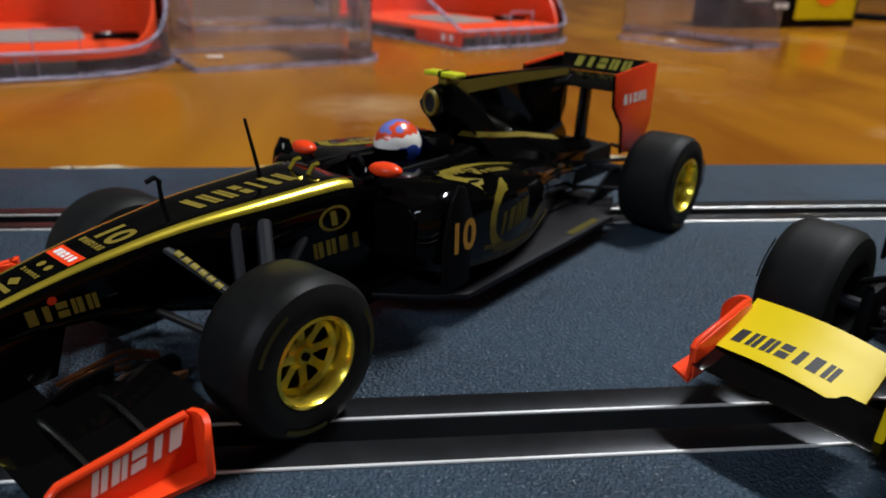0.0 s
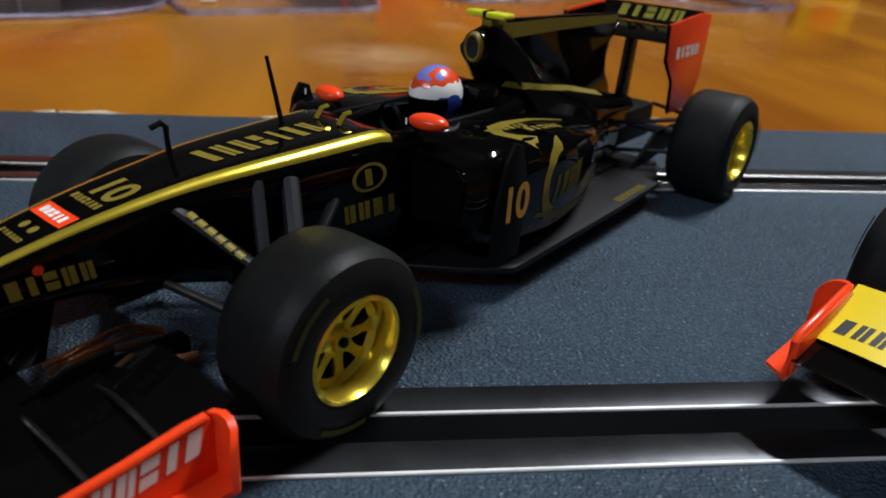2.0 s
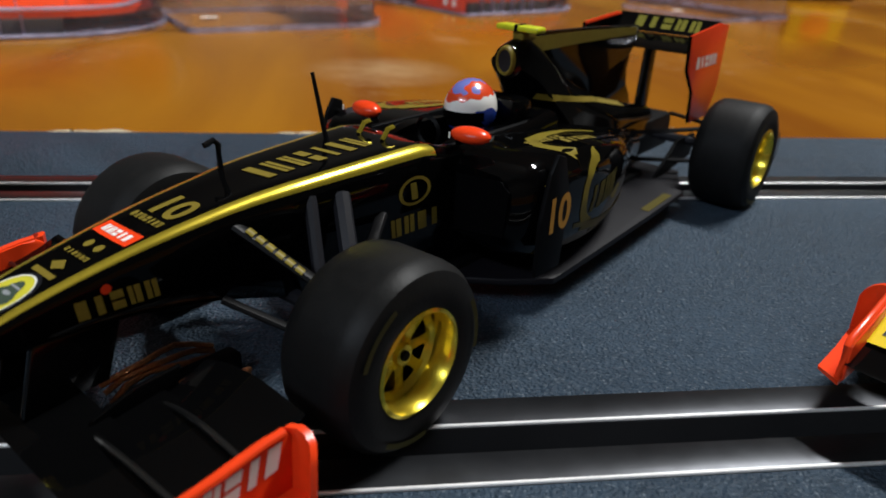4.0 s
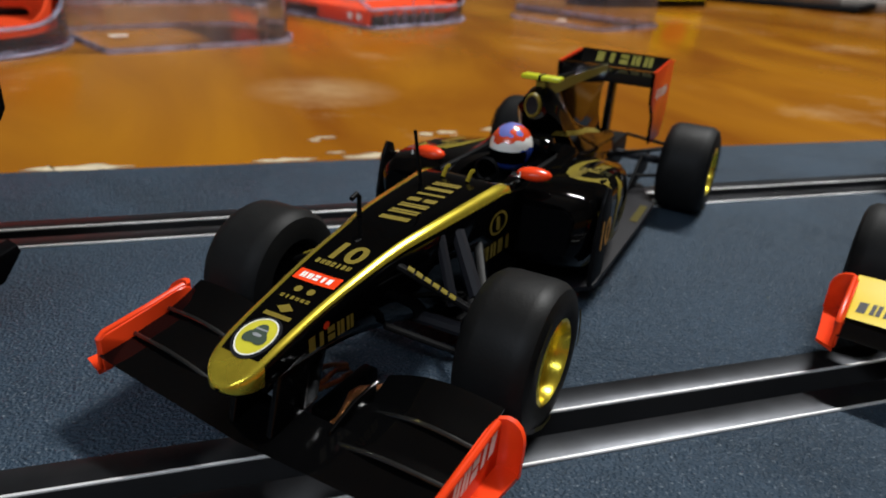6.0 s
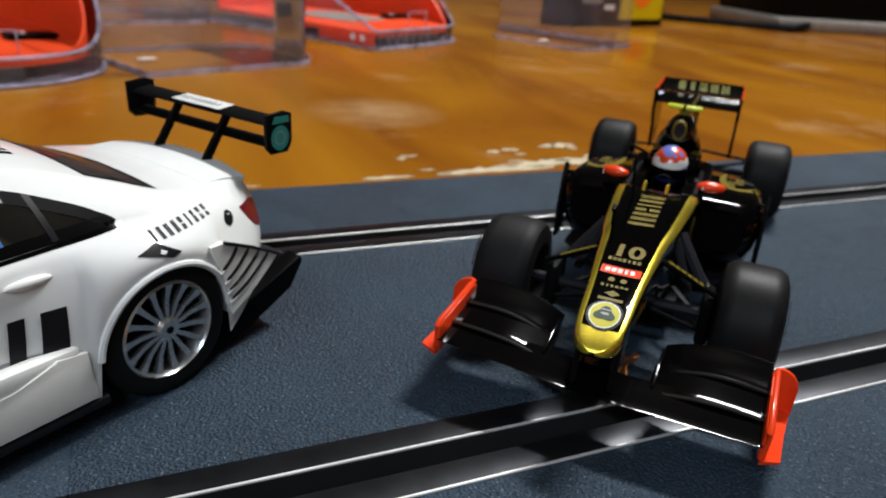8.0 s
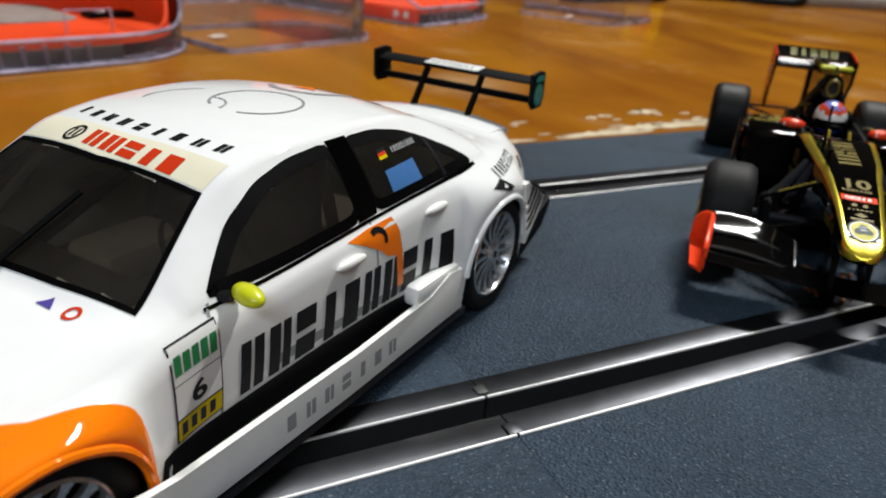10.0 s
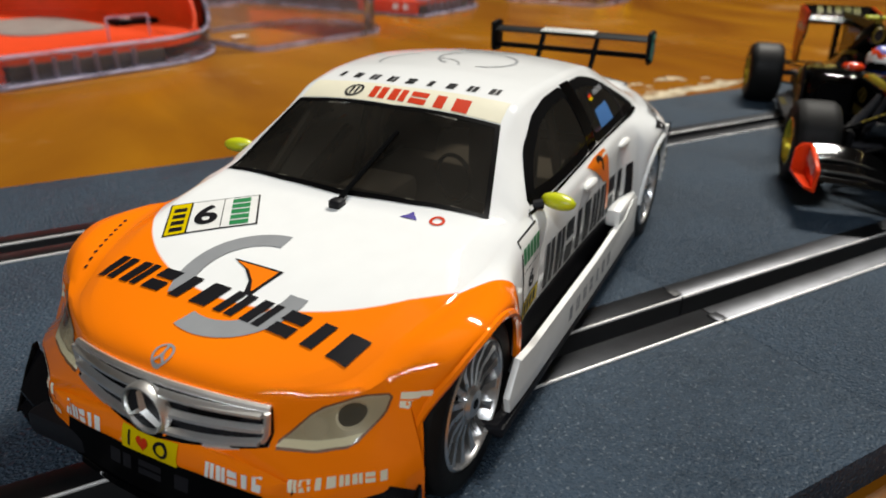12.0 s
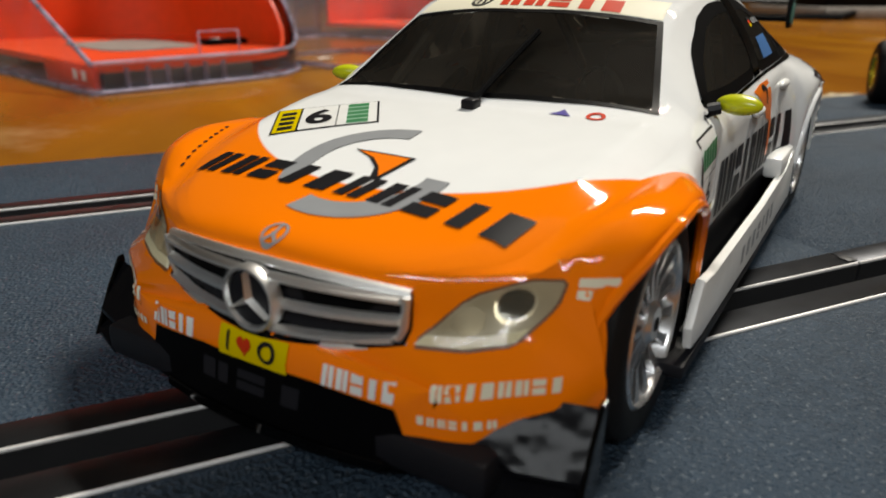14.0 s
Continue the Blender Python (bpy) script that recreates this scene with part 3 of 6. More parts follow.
def tyre(parent, cx, cy, cz, r, width, s, rim_mat, name, label):
    """A slick tyre with soft shoulders on a dished, slotted rim. cy is the outer face."""
    w = thing(name, label, "wheel", pose(0, 0, 0))
    w.parent = parent
    del w["category"]
    c = (cx, cy * s, cz)
    rr = r * 0.55
    prof = [(rr, -width + 0.6), (rr + 0.5, -width), (r - 2.2, -width), (r - 0.9, -width + 0.35), (r - 0.2, -width + 1.3), (r, -width + 2.6), (r, -2.6), (r - 0.15, -1.5), (r - 0.8, -0.5), (r - 2.0, -0.02), (rr + 1.2, 0.1), (rr + 0.25, -0.15), (rr, -0.7)]
    part("tyre", revolve(prof, c, s, 56), M_TYRE, w, "black rubber slick")
    bm = revolve([(rr + 0.15, -0.15), (rr - 0.25, 0.0), (rr - 0.55, -0.5), (rr - 0.7, -2.6), (rr - 1.3, -3.3)], c, s, 44)
    rim = part("rim", bm, rim_mat, w)
    bm = revolve([(0.01, -2.3), (1.1, -2.3), (1.3, -2.8), (1.9, -3.1), (2.1, -3.6)], c, s, 24)
    hole = revolve([(0.01, -2.1), (0.55, -2.1), (0.6, -2.4)], c, s, 12)
    for i in range(8):
        a = 2 * math.pi * i / 8
        d = Vector((math.cos(a), 0, math.sin(a)))
        e = Vector((-math.sin(a), 0, math.cos(a)))
        rings = []
        for q, hw, dep in ((1.7, 0.62, -3.1), (rr * 0.55, 0.5, -3.0), (rr - 1.0, 0.8, -3.0)):
            p = Vector(c) + d * q
            rings.append([p + e * hw + Vector((0, s * dep, 0)), p - e * hw + Vector((0, s * dep, 0)), p - e * hw * 0.8 + Vector((0, s * (dep - 0.9), 0)), p + e * hw * 0.8 + Vector((0, s * (dep - 0.9), 0))])
        loft(rings, bm=bm)
    part("spokes", bm, rim_mat, rim)
    part("axle_end", hole, M_SATIN, rim)
    part("backing", revolve([(0.01, -4.6), (rr - 0.6, -4.6), (rr - 0.5, -5.4)], c, s, 32), M_SATIN, rim)
    for a0 in (20, 150, 265):
        bm = bmesh.new()
        for q in arc_band(cx, cz, r * 0.80, r * 0.86, a0, a0 + 42, 14):
            bm.faces.new([bm.verts.new((u, s * (cy + 0.16), v)) for u, v in q[::-1]])
        bmesh.ops.remove_doubles(bm, verts=bm.verts[:], dist=0.01)
        part("sidewall_print", bm, M_WALLINK, w, "faint yellow print")
    part("inner_face", revolve([(0.01, -width + 1.6), (rr - 0.4, -width + 1.4), (rr, -width + 0.6)], c, s, 32), M_SATIN, w)
    return w


def f1_car(name, label, m, body, trim, wing_mat, rim_mat, end_mat, livery):
    car = thing(name, label, "model car", m, "slot cars")
    # nose and tub, the cockpit cut out of its top
    xs = [57.98, 57.9, 57.75, 57.5, 57.1, 56.6, 56.0, 55.3, 54.6, 53.8, 52.9, 52] + [50 - 2 * i for i in range(38)]
    rings = [tub_ring(x) for x in xs]
    n = len(rings[0])
    bm = loft(rings)
    bm.faces.ensure_lookup_table()
    if trim is not None:
        for k in range((len(rings) - 1) * n):
            x = xs[k // n]
            f = bm.faces[k]
            if (k % n in (2, 3, 14, 15) and 4 < x < 55) or (x > 54.7 and f.calc_center_median().z > F_BOT(x) + 0.3 * (F_TOP(x) - F_BOT(x))):
                f.material_index = 1
    cut = [f for f in bm.faces if -19.5 < f.calc_center_median().x < 2.5 and abs(f.calc_center_median().y) < 6.4 and f.calc_center_median().z > 21.5]
    bmesh.ops.delete(bm, geom=cut, context="FACES")
    tree_tub = tree_of(bm)
    tub = part("monocoque", bm, [body, trim or body], car, angle=62)
    part("cockpit_floor", box(-19.5, 2.5, -6.4, 6.4, 14, 18.5), M_SATIN, car)
    for s in (-1, 1):
        part("cockpit_wall", box(-20, 3, s * 6.6 - 0.5, s * 6.6 + 0.5, 16, 23.4, 0.3), M_SATIN, car)
    part("headrest", box(-22, -17.5, -5.4, 5.4, 20, 26.2, 1.2), body, car)
    part("steering_wheel", revolve([(1.9, -0.4), (2.3, 0), (1.9, 0.4)], (0, 0, 0), 1, 16), M_SATIN, car).matrix_local = pose(-0.0035, 0, 0.0232, 0, 20, 90)
    # the driver's crash helmet
    rings = []
    for i in range(13):
        a = math.pi * i / 12
        z, r = -math.cos(a), math.sin(a)
        rings.append([(-13.2 + 4.3 * r * math.cos(u) * (1.05 if math.cos(u) > 0 else 0.98), 3.75 * r * math.sin(u), 24.9 + 4.3 * z) for u in (2 * math.pi * k / 24 for k in range(24))])
    bm = loft(rings, caps=False)
    bmesh.ops.remove_doubles(bm, verts=bm.verts[:], dist=0.01)
    htree = tree_of(bm)
    helmet = part("helmet", bm, M_HELMET, car, "blue helmet with white and red bands")
    wrap("visor", [[(-3.7, 22.9), (3.7, 22.9), (3.7, 25.1), (-3.7, 25.1)]], htree, lambda u, v: (4, u * 0.93, v), (-1, 0, 0), M_BLACK, helmet, "black visor", 0.12, 0.7)
    # engine cover with its air intake and the long fin
    E_HALF = spline((-21.6, 2.3), (-25, 3.4), (-28.6, 4.2), (-36, 5.6), (-48, 5.8), (-62, 4.4), (-76, 2.6))
    E_TOP = spline((-21.6, 33.2), (-25, 34.0), (-28.6, 32.6), (-36, 27.5), (-48, 22.4), (-62, 18.6), (-76, 15.5))
    E_BOT = spline((-21.6, 28.2), (-25, 24.5), (-28.6, 20), (-36, 12), (-76, 7))
    rings = []
    for x in [-21.6 - 1.5 * i for i in range(37)]:
        w, t, b = E_HALF(x), E_TOP(x), E_BOT(x)
        rings.append([(x, w * math.sin(u) * (1 if math.cos(u) > 0 else 1.25), (t + b) / 2 + (t - b) / 2 * math.cos(u)) for u in (2 * math.pi * k / 20 for k in range(20))])
    bm = loft(rings)
    tree_eng = tree_of(bm)
    part("engine_cover", bm, body, car)
    part("air_intake", revolve([(1.75, 0.3), (1.95, 0.6), (2.25, 0.5), (2.5, 0.0), (2.8, -1.6)], (0, 0, 0), 1, 28), M_GOLDINK if trim else M_SATIN, car, "dull gold air intake ring").matrix_local = pose(-0.0214, 0, 0.0308, 0, 0, -90) @ Matrix.Diagonal((0.66, 1, 0.92, 1))
    part("intake_hole", revolve([(0.01, 0.25), (1.85, 0.35)], (0, 0, 0), 1, 24), M_INK, car).matrix_local = pose(-0.0214, 0, 0.0308, 0, 0, -90) @ Matrix.Diagonal((0.66, 1, 0.92, 1))
    fin = [(-24, 34.2), (-30, 34.4), (-45, 33.9), (-66, 32.9), (-66.4, 31.0), (-66.0, 29.2), (-63.5, 28.0), (-62.8, 25), (-63.5, 21.5), (-66, 19.5), (-68, 15), (-48, 20), (-36, 25), (-28, 30)]
    part("shark_fin", plate(fin, 1.0, "y", 0, bevel=0.3), body, car)
    if trim:
        for s in (-1, 1):
            part("fin_stripe", plate([(-25, 33.9), (-45, 33.5), (-65, 32.6), (-65, 31.2), (-45, 31.5), (-27, 31.4)], 0.06, "y", s * 0.56), M_GOLDINK, car, "dull gold fin stripe")
    part("camera_stalk", box(-28, -24, -1.0, 1.0, 33.4, 35.2, 0.4), M_GOLDINK if trim else body, car)
    bm = box(-26.2, -23.4, -3.8, 3.8, 34.9, 35.8, 0.4)
    tbar = part("camera_bar", bm, M_LIME, car, "yellow-green camera bar")
    part("camera_bar_cap", box(-26.0, -23.2, -0.25, 0.25, 34.95, 35.95, 0.1), M_SATIN, tbar)
    # side pods
    for s in (-1, 1):
        bm = loft([pod_ring(x, s) for x in [0.5, -0.4, -1.5, -3, -5] + [-7 - 2.5 * i for i in range(23)]])
        tree_pod = tree_of(bm)
        pod = part("side_pod", bm, body, car)
        part("pod_inlet", plate([(s * 8.6, 12.5), (s * 16.4, 13.4), (s * 16.9, 19.6), (s * 15.6, 20.7), (s * 8.6, 20.2)], 0.3, "x", 0.62), M_MATTE, pod)
        away, pl = (0, -s, 0), (lambda u, v, s=s: (u, s * 60, v))
        flip = -1 if s > 0 else 1
        if livery == "gold":
            band = arc_band(-18.5, 16.0, 3.7, 5.3, -80, 88, 24, 1.12)
            wrap("gold_band", band, tree_pod, pl, away, M_GOLDBAND, pod, "dull gold curved band")
            bm = bmesh.new()
            for p in digits("10", 5.0):
                bm.faces.new([bm.verts.new((flip * u * 0.9 - 5.6, s * 20.62, v + 16.2)) for u, v in p])
            part("pod_number", bm, M_COPPERINK, pod, "copper number ten")
            wrap("gold_line", [[(-12.5, 12.4), (-22, 10.6), (-33, 9.9), (-33, 9.1), (-22, 9.7), (-12.5, 11.6)]], tree_pod, pl, away, M_GOLDINK, pod)
            wrap_each("sponsor_bar", [[(flip * u - 20.5, v + 15.2 + 0.1 * u * flip * -1) for u, v in p] for p in bars(4, 9, 4.0, 0.16, 0.12)], tree_pod, pl, away, M_GOLDDIM, pod)
            wrap_each("sponsor_bar", [[(flip * u - 25, v + 8.4) for u, v in p] for p in bars(9, 10, 0.8, 0.25)], tree_pod, pl, away, M_GOLDINK, pod)
            wrap("warning_mark", [[(-4.2, 9.6), (-7.8, 9.6), (-6.0, 12.0)]], tree_pod, pl, away, M_GOLDINK, pod)
            wrap("pod_top_bar", [[(u - 13, v + s * 13) for u, v in p] for p in bars(6, 9, 1.4, 0.2)], tree_pod, lambda u, v: (u, v, 50), (0, 0, -1), M_GOLDINK, pod)
            wrap("pod_top_band", stroke([(-13.0, s * 18.4), (-10.6, s * 16.6), (-9.6, s * 14.2), (-11.0, s * 12.2), (-15.5, s * 11.2), (-22, s * 11.0), (-30, s * 11.6)], (2.2, 2.3, 2.2, 2.0, 1.6, 1.1, 0.5)), tree_pod, lambda u, v: (u, v, 50), (0, 0, -1), M_GOLDBAND, pod, "gold curved band")
            wrap("pod_top_name", [[(u - 19.5, v + s * 14.6) for u, v in p] for p in bars(5, 9, 1.6, 0.2)], tree_pod, lambda u, v: (u, v, 50), (0, 0, -1), M_GOLDINK, pod)
            wrap("pod_lower_band", stroke([(-15.5, 10.6), (-22, 9.4), (-30, 9.6), (-37, 11.2)], (0.9, 1.3, 1.2, 0.6)), tree_pod, pl, away, M_GOLDINK, pod)
            wrap("pod_red_mark", [oval(-5.6, 20.6, 0.55, 0.5, 10)], tree_pod, pl, away, M_REDINK, pod)
            wrap("pod_corner_mark", [[(u - 5.4, v + 19.6) for u, v in p] for p in bars(4, 4.0, 1.2, 0.2, 0.2)], tree_pod, pl, away, M_GOLDINK, pod)
        # turning vane, mirror, floor edge
        part("turning_vane", plate([(-1.5, 8.2), (-7.5, 8.2), (-8.2, 18), (-6.2, 23.6), (-4.4, 24.2), (-3.0, 22), (-1.6, 16)], 0.7, "y", s * 20.2, bevel=0.2), M_SATIN, car)
        part("vane_strut", tube([(-5, s * 20.1, 22.0), (-5, s * 17.5, 21.8)], 0.5), body, car)
        bm = bmesh.new()
        bmesh.ops.create_uvsphere(bm, u_segments=20, v_segments=12, radius=1, matrix=Matrix.Translation((-0.9, s * 9.3, 25.0)) @ Matrix.Rotation(radians(s * 12), 4, "Z") @ Matrix.Diagonal((1.7, 2.8, 1.1, 1)))
        mir = part("mirror", bm, M_RED, car, "glossy red-orange mirror pod")
        part("mirror_bar", plate([(s * 9.6 + u, v + 25.3) for q in bars(5, 3.6, 0.8, 0.25) for u, v in q][:4], 0.05, "x", 1.75), M_WHITE, mir)
        part("mirror_stalk", tube([(-0.5, s * 8.6, 24.6), (-1.0, s * 7.2, 23.6)], 0.45), body, car)
        # floor wing
        part("floor_edge", plate([(2, s * 7), (-4, s * 14.5), (-9, s * 19.2), (-12, s * 19.2), (-40, s * 18.6), (-58, s * 18.0), (-63, s * 15), (-70, s * 12), (-70, s * 2), (2, s * 2)], 1.0, "z", 4.6, bevel=0.25), M_UNDERTRAY, car)
        if livery == "gold":
            part("floor_label", plate([(-43, s * 17.8), (-43, s * 16.2), (-54, s * 15.8), (-54, s * 17.4)], 0.06, "z", 5.16), M_GOLDDIM, car, "dull gold strip")
        part("diffuser_side", plate([(-60, 4.4), (-78, 6.5), (-79, 11), (-70, 11)], 0.7, "y", s * 10.5), M_SATIN, car)
        # wheels with their arms
        tyre(car, 25.6, 24.6 if s > 0 else 26.2, 10.3, 10.3, 10.2, s, rim_mat, "front_wheel", "black slick tyre on a dished rim")
        tyre(car, -72.6, 27.0, 10.3, 10.3, 11.2, s, rim_mat, "rear_wheel", "black slick tyre on a dished rim")
        for a, b, r in (((32.0, 4.6, 21.0), (27.4, 14.6, 14.8), 0.85), ((13, 7, 17.5), (24.5, 14, 13.2), 0.75), ((34, 4.4, 13.2), (26, 14, 7.2), 0.7), ((14, 6.8, 9.0), (24, 14, 7.2), 0.7),
                        ((-58, 4, 13.5), (-71, 16, 14.5), 0.75), ((-84, 3, 13), (-74, 16, 14.5), 0.75), ((-60, 4, 8), (-72, 16, 7.5), 0.75)):
            part("suspension_arm", tube([(a[0], s * a[1], a[2]), (b[0], s * b[1], b[2])], r, n=8, flat=0.55), M_SATIN, car)
        part("push_rod", tube([(23.0, s * 5.8, 22.0), (25.2, s * 9.6, 13.6)], 0.75, n=8), M_GREYARM, car, "dark grey rod")
        part("track_rod", tube([(19.0, s * 6.4, 21.4), (22.4, s * 11.6, 14.4)], 1.05, n=8), M_GREYARM, car, "dark grey rod")
        if livery == "gold":
            arm = [(30.9, s * 6.0, 20.4), (28.6, s * 12.0, 16.6)]
            for i in range(6):
                p, q = Vector(arm[0]).lerp(Vector(arm[1]), i / 6), Vector(arm[0]).lerp(Vector(arm[1]), (i + 0.72) / 6)
                part("arm_print", tube([p + Vector((0.45, 0, 0.3)), q + Vector((0.45, 0, 0.3))], 0.55, n=6, flat=0.4), M_GOLDBAND, car)
        part("brake_duct", box(21, 29, *sorted((s * 12.2, s * 14.2)), 5.5, 14.5, 1.0), M_SATIN, car)
    part("front_axle", tube([(25, -20, 10.3), (25, 20, 10.3)], 1.0), M_GREYARM, car)
    part("rear_axle", tube([(-74.5, -22, 10.3), (-74.5, 22, 10.3)], 1.0), M_GREYARM, car)
    part("gearbox", box(-84, -60, -3.5, 3.5, 6, 13.5, 1.2), M_SATIN, car)
    part("rear_light", box(-86, -84, -1.5, 1.5, 9, 12, 0.4), M_TAIL, car)
    part("underbody", box(-62, 16, -8, 8, 3.0, 6.0, 0.8), M_SATIN, car)
    # front wing: plane, flaps, pylons, end plates
    def section(chord0, chord1, z0, z1, th, y0, y1, dz=0.0, dx=0.0, steps=10, bow=0.0, root=0.0):
        rings = []
        for i in range(steps + 1):
            f = i / steps
            y = y0 + (y1 - y0) * f
            sx, sz = dx * f * f, dz * f * f + bow * math.sin(math.pi * f) - root * (1 - f) ** 3
            ring = []
            for k in range(12):
                u = 2 * math.pi * k / 12
                c = 0.5 + 0.5 * math.cos(u)
                x = chord0 + (chord1 - chord0) * c
                z = z0 + (z1 - z0) * (1 - c) ** 1.6 + th * math.sin(u) * (0.55 + 0.45 * c)
                ring.append((x + sx, y, z + sz))
            rings.append(ring)
        return loft(rings)
    for s in (-1, 1):
        part("front_wing_plane", section(48.6, 55.8, 8.5, 9.3, 0.18, 0, s * 23.6, 0.0, -0.8, root=0.6), M_WINGBLACK, car)
    for s in (-1, 1):
        if livery == "gold":
            for sec in ((43.4, 50.6, 9.2, 10.4, 0.40, s * 7.6, s * 23.4, 0.0, -0.6, 12, 0.3, 1.3), (38.8, 44.6, 10.4, 12.6, 0.36, s * 8.2, s * 23.4, 0.0, 0.0, 12, 0.4, 2.2)):
                flap = part("front_wing_flap", section(*sec), wing_mat, car)
                pts = []
                for k in range(13):
                    f = k / 12
                    pts.append((sec[1] - 0.1 + sec[8] * f * f, sec[5] + (sec[6] - sec[5]) * f, sec[2] + 0.2 + sec[10] * math.sin(math.pi * f) - sec[11] * (1 - f) ** 3))
                part("flap_edge", tube(pts, 0.3, n=10), M_EDGEBLACK, flap, "polished black flap edge")
            part("wing_fence", plate([(50.5, 8.0), (42, 8.4), (41.5, 11.2), (46, 10.8), (50, 9.4)], 0.5, "y", s * 8.2, bevel=0.15), wing_mat, car)
        else:
            bm = section(39.5, 50.5, 9.0, 12.0, 0.42, s * 6.0, s * 23.6, 0.4, -0.8, bow=0.6, root=0.8)
            tree_flap = tree_of(bm)
            flap = part("front_wing_flap", bm, wing_mat, car)
            wrap("flap_print", [[(46.6 - v, u + s * 16) for u, v in p] for p in bars(7, 13, 2.8, 0.25, 0.1)], tree_flap, lambda u, v: (u, v, 50), (0, 0, -1), M_INK, flap, "black blocks of a printed name", 0.05)
        part("nose_pylon", plate([(54, 8.4), (46, 8.8), (44, 15), (52, 15.2)], 1.0, "y", s * 2.7, bevel=0.25), wing_mat, car)
        bm = plate([(54.6, 6.2), (54.7, 10.6), (54.0, 11.2), (47, 12.0), (43, 12.6), (41.4, 12.7), (40.4, 12.0), (40.2, 6.0), (46, 5.8)], 0.8, "y", s * 23.7, bevel=0.3)
        ep_tree = tree_of(bm)
        ep = part("end_plate", bm, end_mat, car, "red-orange wing end plate")
        edge = [(54.5, 6.6), (54.5, 10.6), (53.8, 11.15), (47, 11.9), (43, 12.5), (41.4, 12.6)]
        part("end_plate_flange", tube([(x, s * 23.9, z) for x, z in edge], 0.45, n=10), end_mat, ep)
        part("end_plate_foot", loft([[(55.4, s * 23.6, 6.6), (55.0, s * 26.0, 7.2), (54.8, s * 26.0, 6.7), (55.2, s * 23.6, 5.9)], [(48, s * 23.6, 6.4), (48, s * 26.4, 6.7), (48, s * 26.4, 6.1), (48, s * 23.6, 5.8)], [(40.2, s * 23.6, 6.4), (40.6, s * 27.0, 6.6), (40.5, s * 27.0, 6.0), (40.1, s * 23.6, 5.8)]]), end_mat, ep)
        curl = [(40.8, 23.6, 12.8, 6.0), (40.2, 24.5, 12.8, 6.0), (40.1, 25.4, 12.6, 6.0), (40.3, 26.2, 12.2, 6.1), (40.7, 26.8, 11.6, 6.2), (41.0, 27.1, 10.8, 6.3)]
        part("end_plate_curl", loft([[(x + 0.35, s * y, a), (x + 0.35, s * y, b), (x - 0.35, s * y, b), (x - 0.35, s * y, a)] for x, y, a, b in curl]), end_mat, ep, "outward curled rear vane")
        if livery == "gold":
            wrap("end_plate_print", [[(46.6 + (u if s < 0 else -u), 10.2 + v + (u if s > 0 else -u) * 0.12) for u, v in p] for p in bars(5, 9.5, 2.6, 0.2, 0.2)], ep_tree, lambda u, v, s=s: (u, s * 60, v), (0, -s, 0), M_WHITE, ep, "white blocks of a printed name", 0.08)
    if livery == "gold":
        askew = Matrix.Translation((0.047, 0, 0.009)) @ Matrix.Rotation(radians(-2.1), 4, "Z") @ Matrix.Rotation(radians(-1.8), 4, "X") @ Matrix.Translation((-0.047, 0, -0.009))
        for ob in [c for c in car.children if c.name.startswith(("front_wing", "end_plate", "wing_fence"))]:
            ob.matrix_local = askew
    # guide and copper braid
    part("slot_guide", box(30, 42, -1.2, 1.2, -3.5, 3.5, 0.4), M_SATIN, car)
    for s in (-1, 1):
        for i in range(3):
            pts = [(44 - 2.2 * j, s * (2.2 + 0.8 * i + 0.7 * math.sin(j * 1.3 + i)), 2.2 + 0.55 * i + 1.6 * math.sin(0.6 * j)) for j in range(7)]
            part("copper_braid", tube(pts, 0.34, n=6), M_COPPER, car, "frayed copper pick-up braid")
    # rear wing
    part("rear_wing_plane", section(-78, -66.5, 28.6, 30.2, 0.5, -11, 11), wing_mat, car)
    bm = section(-82.0, -78.2, 30.4, 33.5, 0.4, -11, 11)
    flap_tree = tree_of(bm)
    rear_flap = part("rear_wing_flap", bm, wing_mat, car)
    for s in (-1, 1):
        ep = part("rear_end_plate", plate([(-65.6, 32.2), (-66.5, 25.5), (-71, 21), (-72.0, 14.5), (-81.5, 14.5), (-84.6, 20), (-85.0, 32.8), (-80, 33.4)], 0.45, "y", s * 11.3, bevel=0.12), end_mat, car, "red-orange wing end plate")
        part("end_plate_lining", plate([(-66.2, 31.8), (-67.1, 25.7), (-71.5, 21.2), (-72.5, 15.0), (-81.2, 15.0), (-84.1, 20.2), (-84.5, 32.3), (-80, 32.9)], 0.36, "y", s * 10.9), M_BLACK, ep, "black inner face")
        part("end_plate_front_edge", tube([(-65.5, s * 11.2, 32.1), (-66.4, s * 11.2, 25.5), (-70.9, s * 11.2, 21.0), (-71.9, s * 11.2, 14.6)], 0.36, n=6), M_BLACK, ep, "black front edge")
        if livery == "gold":
            bm = bmesh.new()
            for p in bars(5, 11, 2.2, 0.22, 0.15 * s, -75.5, 26.5):
                bm.faces.new([bm.verts.new((u, s * 11.56, v)) for u, v in p])
            part("end_plate_print", bm, M_WHITE, ep, "white blocks of a printed name")
    part("rear_wing_pillar", plate([(-71, 8), (-75, 8), (-76, 30), (-73, 30)], 1.6, "y", 0, bevel=0.3), body, car)
    if livery == "gold":
        wrap("wing_print", [[(-u, 32.0 + v) for u, v in p] for p in bars(5, 15, 2.0, 0.3, 0.12)], flap_tree, lambda u, v: (-60, u, v), (-1, 0, 0), M_WINGPRINT, rear_flap, "yellow blocks of a printed name", 0.1)
        # prints on nose and tub
        top = lambda u, v: (u, v, 50)
        dn = (0, 0, -1)
